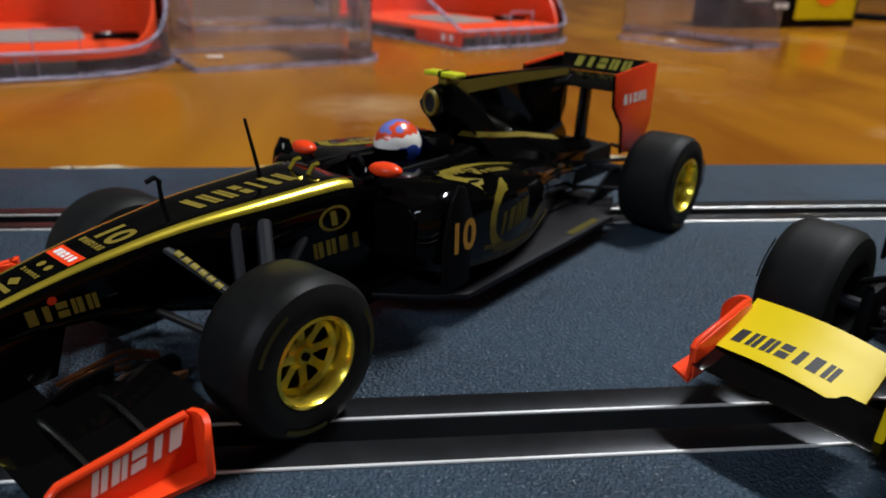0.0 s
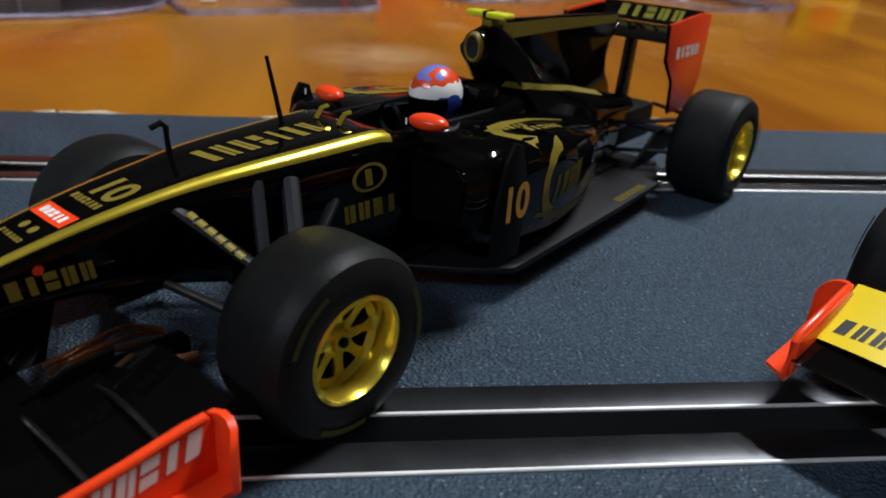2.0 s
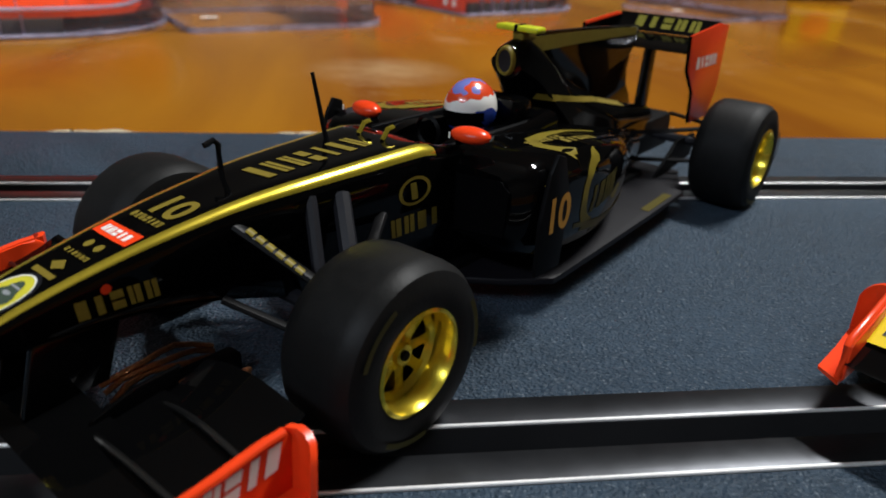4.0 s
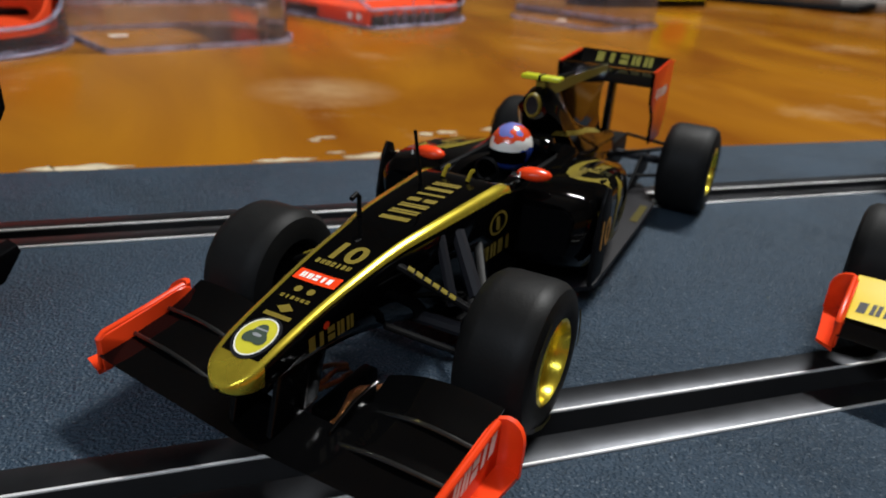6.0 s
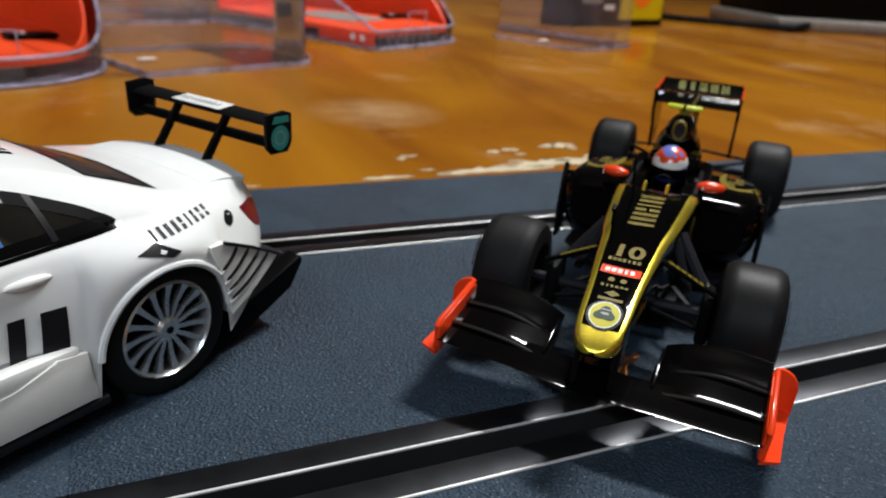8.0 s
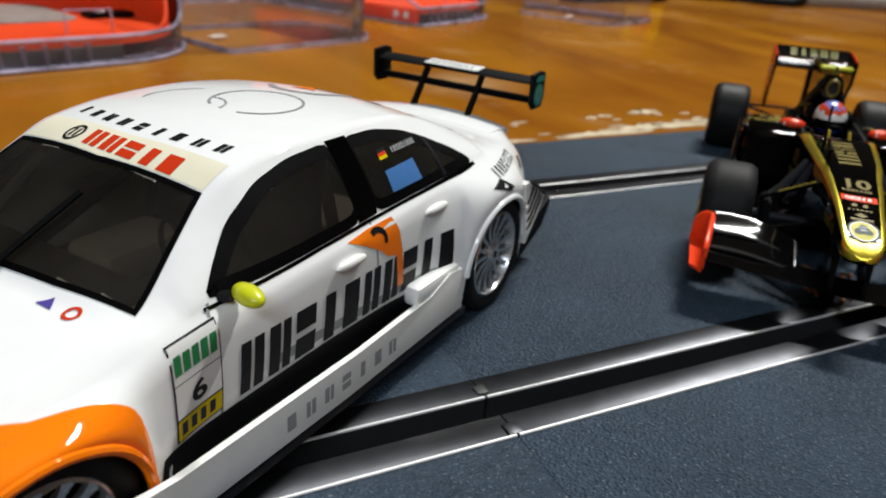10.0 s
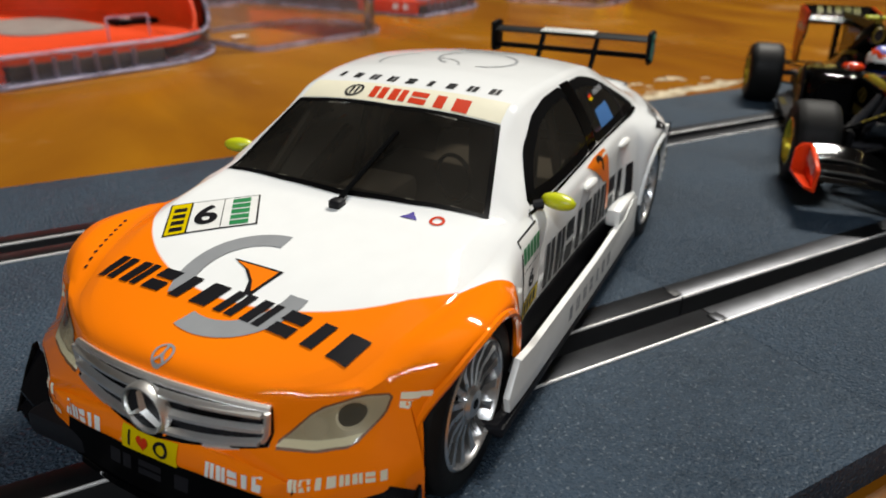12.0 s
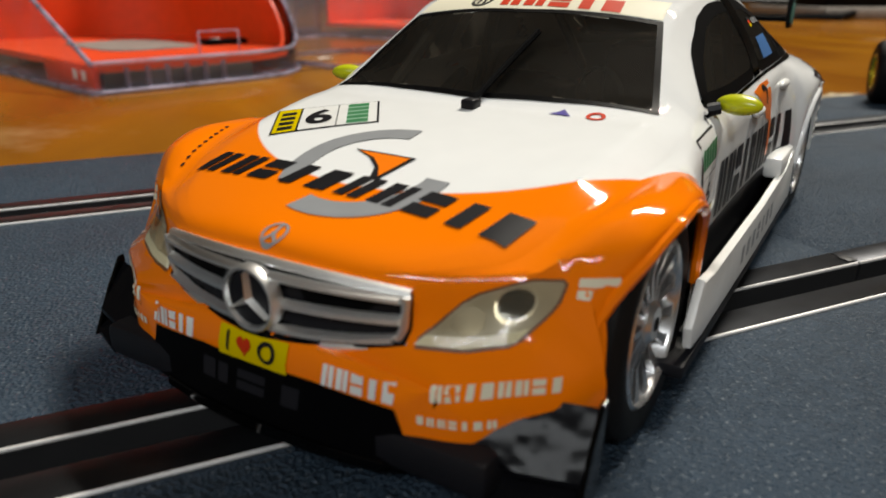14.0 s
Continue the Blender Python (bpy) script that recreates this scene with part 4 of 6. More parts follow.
        wrap("nose_badge_edge", [oval(52.0, 0, 2.95, 2.55)], tree_tub, top, dn, M_INK, tub, "", 0.06, 1.2)
        wrap("nose_badge", [oval(52.0, 0, 2.55, 2.15)], tree_tub, top, dn, M_BADGE, tub, "olive yellow round nose badge", 0.10, 1.2)
        wrap("nose_badge_rim", arc_band(52.0, 0, 2.42, 2.58, 0, 360, 28, 0.85), tree_tub, top, dn, M_WHITE, tub, "thin pale ring", 0.13, 1.2)
        core = [(51.3 + 1.3 * math.cos(a) * (1 - 0.22 * math.cos(3 * a - math.pi)), 1.35 * math.sin(a) * (1 - 0.22 * math.cos(3 * a - math.pi))) for a in (2 * math.pi * i / 30 for i in range(30))]
        wrap("nose_badge_core", [[(2 * 51.6 - x, y) for x, y in core]], tree_tub, top, dn, M_BADGECORE, tub, "dark green rounded triangle", 0.15, 1.2)
        wrap("nose_badge_mark", [oval(51.9, 0.0, 0.22, 0.6, 14), [(51.2, -0.8), (51.0, -0.8), (51.0, 0.8), (51.2, 0.8)]], tree_tub, top, dn, M_GREYINK, tub, "", 0.18, 1.2)
        wrap("nose_number", [[(35.6 - v, u) for u, v in p] for p in digits("10", 3.9)], tree_tub, top, dn, M_GOLDINK, tub, "gold number ten")
        wrap("nose_red_label", [[(40.6, -3.0), (42.6, -3.0), (42.6, 3.0), (40.6, 3.0)]], tree_tub, top, dn, M_RED, tub, "red label")
        wrap("nose_label_bar", [[(41.6 - v, u) for u, v in p] for p in bars(5, 4.6, 1.0, 0.25)], tree_tub, top, dn, M_WHITE, tub, "", 0.14)
        wrap("nose_small_bar", [[(38.5 - v, u) for u, v in p] for p in bars(7, 5.2, 0.9, 0.25)], tree_tub, top, dn, M_GOLDINK, tub)
        wrap("nose_dots", [oval(44.0, 0.9, 0.55, 0.5, 12), oval(44.0, -0.9, 0.55, 0.5, 12)] + [[(45.6 - v, u) for u, v in p] for p in bars(6, 4.2, 0.55, 0.3)], tree_tub, top, dn, M_GOLDINK, tub)
        wrap("nose_mark", [[(49.0, -1.8), (48.4, -1.8), (48.4, 1.8), (49.0, 1.8)], [(46.6, 0), (47.4, -1.1), (48.1, 0), (47.4, 1.1)]], tree_tub, top, dn, M_GOLDINK, tub)
        wrap_each("nose_name_block", [[(17.5 - u, v) for u, v in p] for p in bars(7, 17, 4.2, 0.45, 0.12)], tree_tub, top, dn, M_GOLDINK, tub, "gold blocks of a printed name")
        for s in (-1, 1):
            side = lambda u, v, s=s: (u, s * 40, v)
            wrap("side_badge", arc_band(7.8, 19.3, 2.2, 2.75, 0, 360, 24, 0.68) + [[(7.2, 18.2), (8.3, 18.2), (8.6, 20.4), (7.6, 20.4)]], tree_tub, side, (0, -s, 0), M_GOLDINK, tub)
            wrap("side_name", [[(u + 7.4, v + 15.0) for u, v in p] for p in bars(4, 9.0, 2.5, 0.25, 0.15 * s)], tree_tub, side, (0, -s, 0), M_GOLDINK, tub)
            wrap("nose_side_name", [[(u + 44.5, v + 17.2) for u, v in p] for p in bars(5, 8.0, 2.0, 0.25, 0.15 * s)], tree_tub, side, (0, -s, 0), M_GOLDINK, tub)
            wrap("nose_side_dot", [oval(45.4, 18.6, 0.5, 0.5, 12)], tree_tub, side, (0, -s, 0), M_REDINK, tub)
            wrap("cover_stripe", [[(-24, 26.2), (-44, 22.6), (-60, 18.9), (-60, 18.2), (-44, 21.8), (-24, 25.2)]], tree_eng, side, (0, -s, 0), M_GOLDINK, car)
        # small fittings on the scuttle
        part("pitot_hook", tube([(27, -4.4, 23.8), (27, -4.4, 26.4), (27.6, -4.4, 27.0), (28.8, -4.4, 26.6)], 0.35, n=8), M_SATIN, car)
        part("antenna", tube([(12, -3.6, 24.2), (12.6, -3.9, 28.0), (13.4, -4.2, 32.6)], [0.34, 0.3, 0.24], n=6), M_SATIN, car, "thin black antenna")
        for yy in (-2.4, 1.8):
            part("scuttle_fitting", tube([(7.5, yy, 24.4), (6.5, yy, 25.6), (5.5, yy, 25.7)], 0.35, n=6), M_GOLD, car, "tiny gold fitting")
    return car


BLACK_CAR_POSE = pose(-0.0097, 0.0346, 0, 0, 0, 223.8)
f1_car("racing_car", "glossy black and gold open-wheel model racing car parked across the track", BLACK_CAR_POSE, M_BLACK, M_GOLD, M_WINGBLACK, M_GOLD, M_RED, "gold")
f1_car("racing_car", "yellow and black open-wheel model racing car with red end plates", pose(0.0923, 0.0134, 0, 0, 0, 217.0), M_BLACK, None, M_YELLOW, M_SATIN, M_RED, "yellow")


# ---- touring car ----
T_OUT = spline((0.7, 1.6), (0.2, 2.4), (-1.0, 3.2), (-1.2, 6.0), (-1.9, 9.4), (-3.2, 13.2), (-5.4, 17.8), (-8.0, 22.2), (-10.4, 25.0), (-14, 27.3), (-19, 28.3), (-25, 28.2), (-30, 27.4), (-34, 26.2), (-40, 25.6), (-60, 25.7), (-80, 26.2), (-87, 27.6), (-92, 28.9), (-101, 29.4), (-109, 28.8), (-114, 27.2), (-119, 25.2), (-124, 22.4), (-128, 18.8), (-131, 16.5))
T_LOW = spline((0.7, 3.5), (0.45, 7.0), (0.0, 11.0), (-0.8, 15.4), (-1.8, 18.3), (-3.7, 20.6), (-6, 24.2), (-9, 26.0), (-12, 27.2), (-15, 27.9), (-19, 28.0), (-140, 0.0))
T_SHY = spline((0.7, 1.5), (0.2, 2.2), (-1.0, 2.7), (-1.2, 5.5), (-1.9, 8.8), (-3.2, 12.4), (-5.4, 16.6), (-8.0, 20.4), (-10.2, 22.2), (-14, 24.2), (-20, 25.4), (-25, 25.6), (-30, 25.4), (-36, 25.0), (-60, 25.0), (-86, 25.2), (-94, 26.6), (-101, 27.2), (-109, 26.2), (-116, 23.6), (-122, 21.0), (-126, 18.2), (-131, 15.5))
T_SHZ = spline((0.7, 10.2), (0.2, 11.2), (-1.0, 12.6), (-1.2, 14.8), (-1.9, 15.9), (-3.2, 16.6), (-5.4, 17.3), (-8.0, 18.0), (-10.2, 19.4), (-14, 21.4), (-20, 22.3), (-25, 22.2), (-30, 21.5), (-36, 22.2), (-50, 23.2), (-70, 24.2), (-86, 25.0), (-101, 24.6), (-112, 23.6), (-124, 22.2), (-131, 19.5))
T_BTY = spline((0.7, 1.3), (0.2, 1.9), (-1.0, 2.3), (-1.2, 4.8), (-1.9, 7.8), (-3.2, 11.4), (-5.4, 15.2), (-8.0, 18.3), (-10.2, 19.4), (-14, 20.6), (-20, 22.4), (-30, 23.5), (-36, 23.4), (-50, 24.0), (-80, 24.0), (-95, 23.6), (-110, 22.2), (-118, 20.0), (-124, 17.4), (-131, 14.0))
T_BTZ = spline((0.7, 10.3), (0.2, 11.4), (-1.0, 13.0), (-1.2, 15.5), (-1.9, 16.7), (-3.2, 17.4), (-5.4, 18.0), (-8.0, 18.3), (-10.2, 19.0), (-14, 20.5), (-20, 21.6), (-24, 22.0), (-30, 22.5), (-36, 24.0), (-50, 24.6), (-70, 25.5), (-95, 26.8), (-110, 26.0), (-126, 24.2), (-131, 21.2))
T_RFY = spline((0.7, 1.0), (0.2, 1.4), (-1.0, 1.6), (-1.2, 3.4), (-1.9, 6.0), (-3.2, 9.6), (-5.4, 13.2), (-8.0, 16.0), (-11.2, 17.4), (-19, 19.2), (-30, 20.4), (-36, 20.6), (-43, 18.8), (-48, 17.2), (-54, 17.0), (-70, 17.6), (-84, 17.0), (-92, 16.8), (-102, 17.3), (-112, 17.0), (-118, 16.0), (-124, 14.8), (-131, 12.5))
T_RFZ = spline((0.7, 10.4), (0.2, 11.5), (-1.0, 13.2), (-1.2, 15.9), (-1.9, 17.3), (-3.2, 18.0), (-5.4, 18.5), (-8.0, 19.2), (-11.2, 20.2), (-19, 22.5), (-30, 24.5), (-36, 25.2), (-43, 29.5), (-48, 32.9), (-53, 35.2), (-62, 36.4), (-72, 36.6), (-84, 35.8), (-92, 33.9), (-102, 30.2), (-111, 27.0), (-118, 26.0), (-126, 26.0), (-127.5, 25.0), (-131, 21.6))
T_MID = spline((0.7, 10.5), (0.2, 11.6), (-1.0, 13.4), (-1.2, 16.2), (-1.9, 18.1), (-3.2, 18.9), (-5.4, 19.5), (-8.0, 20.1), (-11.2, 20.9), (-19, 22.9), (-30, 24.7), (-33, 25.2), (-34.4, 26.0), (-41, 30.3), (-47.5, 34.4), (-52.5, 36.2), (-62, 37.6), (-72, 37.8), (-84, 37.0), (-92, 35.2), (-102, 31.4), (-111, 27.8), (-118, 26.8), (-126, 26.8), (-127.5, 25.8), (-131, 21.9))
WHEEL_X = (-20.3, -101.4)
WHEEL_R, ARCH_R, HUB_Z = 10.4, 11.1, 10.4


def low_edge(x):
    z = (3.2 if x > -10 else 4.4) + (8.0 * (-112 - x) / 19 if x < -112 else 0)
    for w in WHEEL_X:
        d = abs(x - w)
        if d < ARCH_R:
            z = max(z, HUB_Z + math.sqrt(ARCH_R ** 2 - d * d) - 0.6)
    return z


def shell_half(x):
    zl = low_edge(x)
    o, sy, sz = T_OUT(x), T_SHY(x), T_SHZ(x)
    zl = min(zl, sz - 0.6)
    by, bz, ry, rz, c = T_BTY(x), T_BTZ(x), T_RFY(x), T_RFZ(x), T_MID(x)
    tuck = 1.8 if -84 < x < -34 else 0.5
    pts = []
    for f in (0, 0.12, 0.28, 0.45, 0.62, 0.78, 0.9):
        bulge = math.sin(math.pi * min(1, f + 0.12)) ** 0.6
        y = o - tuck * (1 - f) ** 2 * (1 - f) - (o - sy) * f ** 3
        z = zl + (sz - zl) * f
        g = min(1, max(0, (-0.8 - x) / 5.0))
        g = g * g * (3 - 2 * g)
        w = min(1, max(0, (11.6 + 4.4 * g - z) / (0.9 + 3.6 * g)))
        y += max(0, T_LOW(x) - y) * w * w * (3 - 2 * w) if x > -19 else 0
        pts.append((y, zl + (sz - zl) * f))
    pts += [(sy, sz), (sy + (by - sy) * 0.5, sz + (bz - sz) * 0.62), (by, bz)]
    for f in (0.12, 0.24, 0.36, 0.48, 0.6, 0.72, 0.84, 0.94):
        bow = 0.5 * math.sin(math.pi * f) * (1 if rz - bz > 3 else 0.2)
        pts.append((by + (ry - by) * f ** 1.15 + bow, bz + (rz - bz) * f))
    pts.append((ry, rz))
    for f in (0.06, 0.14, 0.26, 0.4, 0.55, 0.7, 0.85, 1.0):
        pts.append((ry * (1 - f), rz + (c - rz) * (1 - (1 - f) ** 2)))
    return pts


def shell_ring(x):
    h = shell_half(x)
    return [(x, y, z) for y, z in h] + [(x, -y, z) for y, z in h[-2::-1]]


def inside(poly, x, y):
    r = False
    for (x0, y0), (x1, y1) in zip(poly, poly[1:] + poly[:1]):
        if (y0 > y) != (y1 > y) and x < (x1 - x0) * (y - y0) / (y1 - y0) + x0:
            r = not r
    return r


def grown(poly, d):
    """The outline moved outwards by d (inwards when negative)."""
    out = []
    n = len(poly)
    area = sum(poly[i][0] * poly[(i + 1) % n][1] - poly[(i + 1) % n][0] * poly[i][1] for i in range(n))
    s = 1 if area > 0 else -1
    for i in range(n):
        a, b, c = Vector(poly[i - 1]), Vector(poly[i]), Vector(poly[(i + 1) % n])
        e0, e1 = (b - a).normalized(), (c - b).normalized()
        n0, n1 = Vector((e0.y, -e0.x)) * s, Vector((e1.y, -e1.x)) * s
        m = (n0 + n1)
        m = m / max(m.length_squared, 0.5) * 2
        out.append(tuple(b + m * d))
    return out


def frame_band(outer, inner):
    n = len(outer)
    return [[outer[i], outer[(i + 1) % n], inner[(i + 1) % n], inner[i]] for i in range(n)]


WINDSCREEN = [(-36.0, 20.3), (-34.6, 10), (-33.9, 0), (-34.6, -10), (-36.0, -20.3), (-42, -18.4), (-48.6, -16.3), (-47.6, 0), (-48.6, 16.3), (-42, 18.4)]
REARGLASS = [(-98.6, 15.4), (-98.0, 0), (-98.6, -15.4), (-103, -15.8), (-109, -16.4), (-110, 0), (-109, 16.4), (-103, 15.8)]
SIDE_FRONT = [(-42.5, 25.4), (-44.5, 27.2), (-49.0, 30.8), (-54.0, 33.4), (-60.0, 34.9), (-67.5, 35.4), (-68.2, 26.3), (-55, 25.6)]
SIDE_REAR = [(-70.6, 26.5), (-70.2, 35.4), (-77, 35.2), (-83.5, 33.9), (-88, 32.3), (-94, 29.6), (-97.6, 27.4), (-96.5, 27.2), (-84, 27.0)]


def rounded_off(poly, times=2):
    """The outline with its corners cut into soft curves."""
    for _ in range(times):
        out = []
        for (x0, y0), (x1, y1) in zip(poly, poly[1:] + poly[:1]):
            out += [(x0 * 0.86 + x1 * 0.14, y0 * 0.86 + y1 * 0.14), (x0 * 0.14 + x1 * 0.86, y0 * 0.14 + y1 * 0.86)]
        poly = out
    return poly


BELT = [(-41.5, 24.7), (-55, 25.2), (-69, 26.0), (-84, 26.6), (-98.4, 27.0)]
SIDE_FRONT, SIDE_REAR = rounded_off(SIDE_FRONT), rounded_off(SIDE_REAR)


def touring_wheel(car, x, s):
    w = thing("wheel", "black tyre on a silver many-spoke wheel", "wheel", pose(0, 0, 0))
    w.parent = car
    del w["category"]
    c = (x, s * (26.5 if x > -50 else 28.0), HUB_Z)
    R, rr, wd = WHEEL_R, 7.55, 8.0
    prof = [(rr, -wd + 0.6), (rr + 0.4, -wd), (R - 0.9, -wd), (R - 0.1, -wd + 0.9), (R, -wd + 2), (R, -1.6), (R - 0.1, -0.8), (R - 0.7, -0.15), (R - 1.4, 0.05), (rr + 0.15, -0.15), (rr, -0.6)]
    part("tyre", revolve(prof, c, s, 60), M_TYRE, w, "black rubber tyre")
    rim = part("rim", revolve([(rr + 0.05, -0.3), (rr - 0.3, -0.05), (rr - 0.55, -0.4), (rr - 0.8, -3.5)], c, s, 52), M_SILVER, w)
    hub = revolve([(0.01, -0.55), (0.5, -0.55), (0.55, -0.2), (1.5, -0.2), (1.9, -0.6), (2.0, -1.6)], c, s, 24)
    part("hub", hub, M_SILVER, rim)
    part("hub_hole", revolve([(0.01, -0.12), (0.62, -0.12), (0.62, -0.2)], c, s, 6), M_SATIN, rim)
    for i in range(15):
        a = 2 * math.pi * i / 15
        d = Vector((math.cos(a), 0, math.sin(a)))
        e = Vector((-math.sin(a), 0, math.cos(a)))
        rings = []
        for q, hw, dep in ((1.6, 0.33, -0.75), (4.2, 0.36, -1.0), (6.0, 0.42, -0.7), (7.0, 0.66, -0.5)):
            p = Vector(c) + d * q
            rings.append([p + e * hw + Vector((0, s * dep, 0)), p - e * hw + Vector((0, s * dep, 0)), p - e * hw * 0.7 + Vector((0, s * (dep - 0.9), 0)), p + e * hw * 0.7 + Vector((0, s * (dep - 0.9), 0))])
        part("spoke", loft(rings), M_SILVER, rim)
    part("brake_disc", revolve([(0.01, -3.0), (6.2, -3.0), (6.3, -3.6)], c, s, 32), M_MATTE, rim)
    part("inner_face", revolve([(0.01, -wd + 1), (rr, -wd + 0.8)], c, s, 32), M_SATIN, w)
    return w


def touring_car(m):
    car = thing("touring_car", "white and orange model touring car parked across the track", "model car", m, "slot cars")
    xs = [0.7, 0.6, 0.45, 0.2, -0.1, -0.5, -1.0, -1.08, -1.2, -1.5, -1.9, -2.5, -3.2, -4.2, -5.4, -6.6] + [-7.4 - 0.8 * i for i in range(150)]
    xs = [x for x in xs if x > -126] + [-126, -126.7, -127.3, -127.6]
    bm = bmesh.new()
    vs = [[bm.verts.new(p) for p in shell_ring(x)] for x in xs]
    for a, b in zip(vs, vs[1:]):
        for i in range(len(a) - 1):
            bm.faces.new((a[i], a[i + 1], b[i + 1], b[i]))
    bm.faces.new(vs[0])
    bm.faces.new(vs[-1][::-1])
    tree = tree_of(bm)
    holes = []
    for f in bm.faces:
        c = f.calc_center_median()
        if c.x < -33 and inside(grown(WINDSCREEN, -0.5), c.x, c.y) and c.z > 24.8:
            holes.append(f)
        elif inside(grown(REARGLASS, -0.5), c.x, c.y) and c.z > 27:
            holes.append(f)
        elif c.z > 25 and abs(c.y) > 15 and (inside(grown(SIDE_FRONT, -0.5), c.x, c.z) or inside(grown(SIDE_REAR, -0.5), c.x, c.z)) and abs(c.y) > T_RFY(c.x) - 0.1:
            holes.append(f)
    bmesh.ops.delete(bm, geom=holes, context="FACES")
    shell = part("body_shell", bm, M_SHELL, car, "glossy white shell with orange front", angle=50)
    top, dn = (lambda u, v: (u, v, 60)), (0, 0, -1)
    side = {s: (lambda u, v, s=s: (u, s * 60, v)) for s in (-1, 1)}
    front, bk = (lambda u, v: (40, u, v)), (-1, 0, 0)

    # glazing with black surrounds
    wrap("windscreen", [WINDSCREEN], tree, top, dn, M_GLASS, car, "smoke-tinted clear windscreen", 0.03, 2.0)
    wrap("windscreen_seal", frame_band(grown(WINDSCREEN, 0.1), grown(WINDSCREEN, -0.6)), tree, top, dn, M_MATTE, car, "", 0.08, 2.0)
    wrap("rear_window", [REARGLASS], tree, top, dn, M_GLASS, car, "smoke-tinted rear window", 0.03, 2.0)
    wrap("rear_window_seal", frame_band(grown(REARGLASS, 0.15), grown(REARGLASS, -0.65)), tree, top, dn, M_INK, car, "", 0.08, 2.0)
    for s in (-1, 1):
        for nm, o in (("front", SIDE_FRONT), ("rear", SIDE_REAR)):
            wrap("side_window", [o], tree, side[s], (0, -s, 0), M_GLASS, car, "smoke-tinted side window", 0.03, 2.0)
            wrap("window_seal", frame_band(grown(o, 0.3), grown(o, -1.1)), tree, side[s], (0, -s, 0), M_MATTE, car, "", 0.07, 2.0)
        wrap("door_pillar", [[(-67.2, 26.0), (-67.0, 35.8), (-71.0, 35.8), (-71.2, 26.3)]], tree, side[s], (0, -s, 0), M_BLACK, car, "black door pillar", 0.1, 1.5)
        wrap("belt_line", [[(x0, z0), (x1, z1), (x1, z1 - 0.45), (x0, z0 - 0.45)] for (x0, z0), (x1, z1) in zip(BELT, BELT[1:])], tree, side[s], (0, -s, 0), M_BLACK, car, "thin black trim under the windows", 0.1, 1.5)
        wrap("window_split", [[(-88.6, 27.0), (-87.6, 32.6), (-88.5, 32.4), (-89.5, 27.0)]], tree, side[s], (0, -s, 0), M_INK, car, "", 0.1, 1.5)
    # cabin
    part("cabin_floor", box(-112, -30, -22.5, 22.5, 8, 14), M_CABIN, car)
    part("dashboard", box(-44, -35, -20, 20, 14, 23.3, 1.5), M_CABIN, car)
    part("driver_seat", box(-72, -66, 3, 15, 14, 30, 2.5), M_GREYARM, car, "dark grey moulded seat")
    part("steering_wheel", revolve([(3.2, -0.4), (3.7, 0), (3.2, 0.4)], (0, 0, 0), 1, 20), M_SATIN, car).matrix_local = pose(-0.050, 0.009, 0.0245, 0, 0, 75)
    for s in (-1, 1):
        part("roll_bar", tube([(-42, s * 18.5, 22), (-54, s * 15.5, 33.8), (-72, s * 15.3, 35.6), (-90, s * 14.5, 33.5), (-104, s * 14, 22)], 0.9, n=8), M_CABIN, car)
        part("roll_bar", tube([(-69, s * 15.3, 35.2), (-69, s * 20.5, 14)], 0.9, n=8), M_CABIN, car)
        part("door_brace", tube([(-46, s * 20.5, 15), (-68, s * 20.8, 24)], 0.9, n=8), M_CABIN, car)
    part("roll_bar_cross", tube([(-69, -15.3, 35.2), (-69, 15.3, 35.2)], 0.9, n=8), M_CABIN, car)
    part("cabin_box", box(-64, -50, -14, -4, 14, 19, 1.5), M_GREY, car, "pale grey box on the cabin floor")

    # banner, roof prints, bonnet prints
    wrap("sun_strip", [[(-48.9, -16.2), (-53.2, -15.9), (-52.2, 0), (-53.2, 15.9), (-48.9, 16.2), (-47.8, 0)]], tree, top, dn, M_CREAM, car, "cream sun strip", 0.06, 1.2)
    wrap("sun_strip_name", [[(-49.9 - 0.0045 * u * u - v, u + 3.8) for u, v in p] for p in bars(5, 16.5, 2.7, 0.2, -0.12)], tree, top, dn, M_REDINK, car, "red blocks of a printed name", 0.12)
    wrap("sun_strip_ring", arc_band(-50.3, -7.6, 1.1, 1.5, 0, 360, 20) + [[(-51.1, -8.2), (-49.5, -8.2), (-49.5, -7.8), (-51.1, -7.8)], [(-51.1, -7.4), (-49.5, -7.4), (-49.5, -7.0), (-51.1, -7.0)]], tree, top, dn, M_INK, car, "", 0.12)
    wrap_each("roof_name_block", [[(-54.4 - 0.008 * u * u - v, u + 0.6) for u, v in p] for p in bars(9, 29, 1.9, 0.55, 0.0)], tree, top, dn, M_INK, car, "black blocks of a printed name", 0.08)
    ring = arc_band(-71, 3, 6.2, 6.6, 20, 330, 40, 1.0) + arc_band(-66, -6, 5.6, 5.9, 200, 300, 20) + arc_band(-64, -2, 4.2, 4.5, 100, 190, 20)
    wrap("roof_ring", ring, tree, top, dn, M_GREYINK, car, "thin grey ring", 0.08)
    wrap("roof_badge_ring", arc_band(-86.5, -0.5, 5.6, 6.7, -60, 150, 24), tree, top, dn, M_GREYINK, car, "", 0.08)
    wrap("roof_badge_flag", [[(-83.8, -2.2), (-87.6, -1.0), (-84.8, 2.0)]], tree, top, dn, M_ORANGE, car, "", 0.1)
    wrap("roof_rear_name", [[(-92.2 + 0.1 * u - v, u + 0.4) for u, v in p] for p in bars(10, 19, 2.6, 0.25)], tree, top, dn, M_INK, car, "", 0.1)
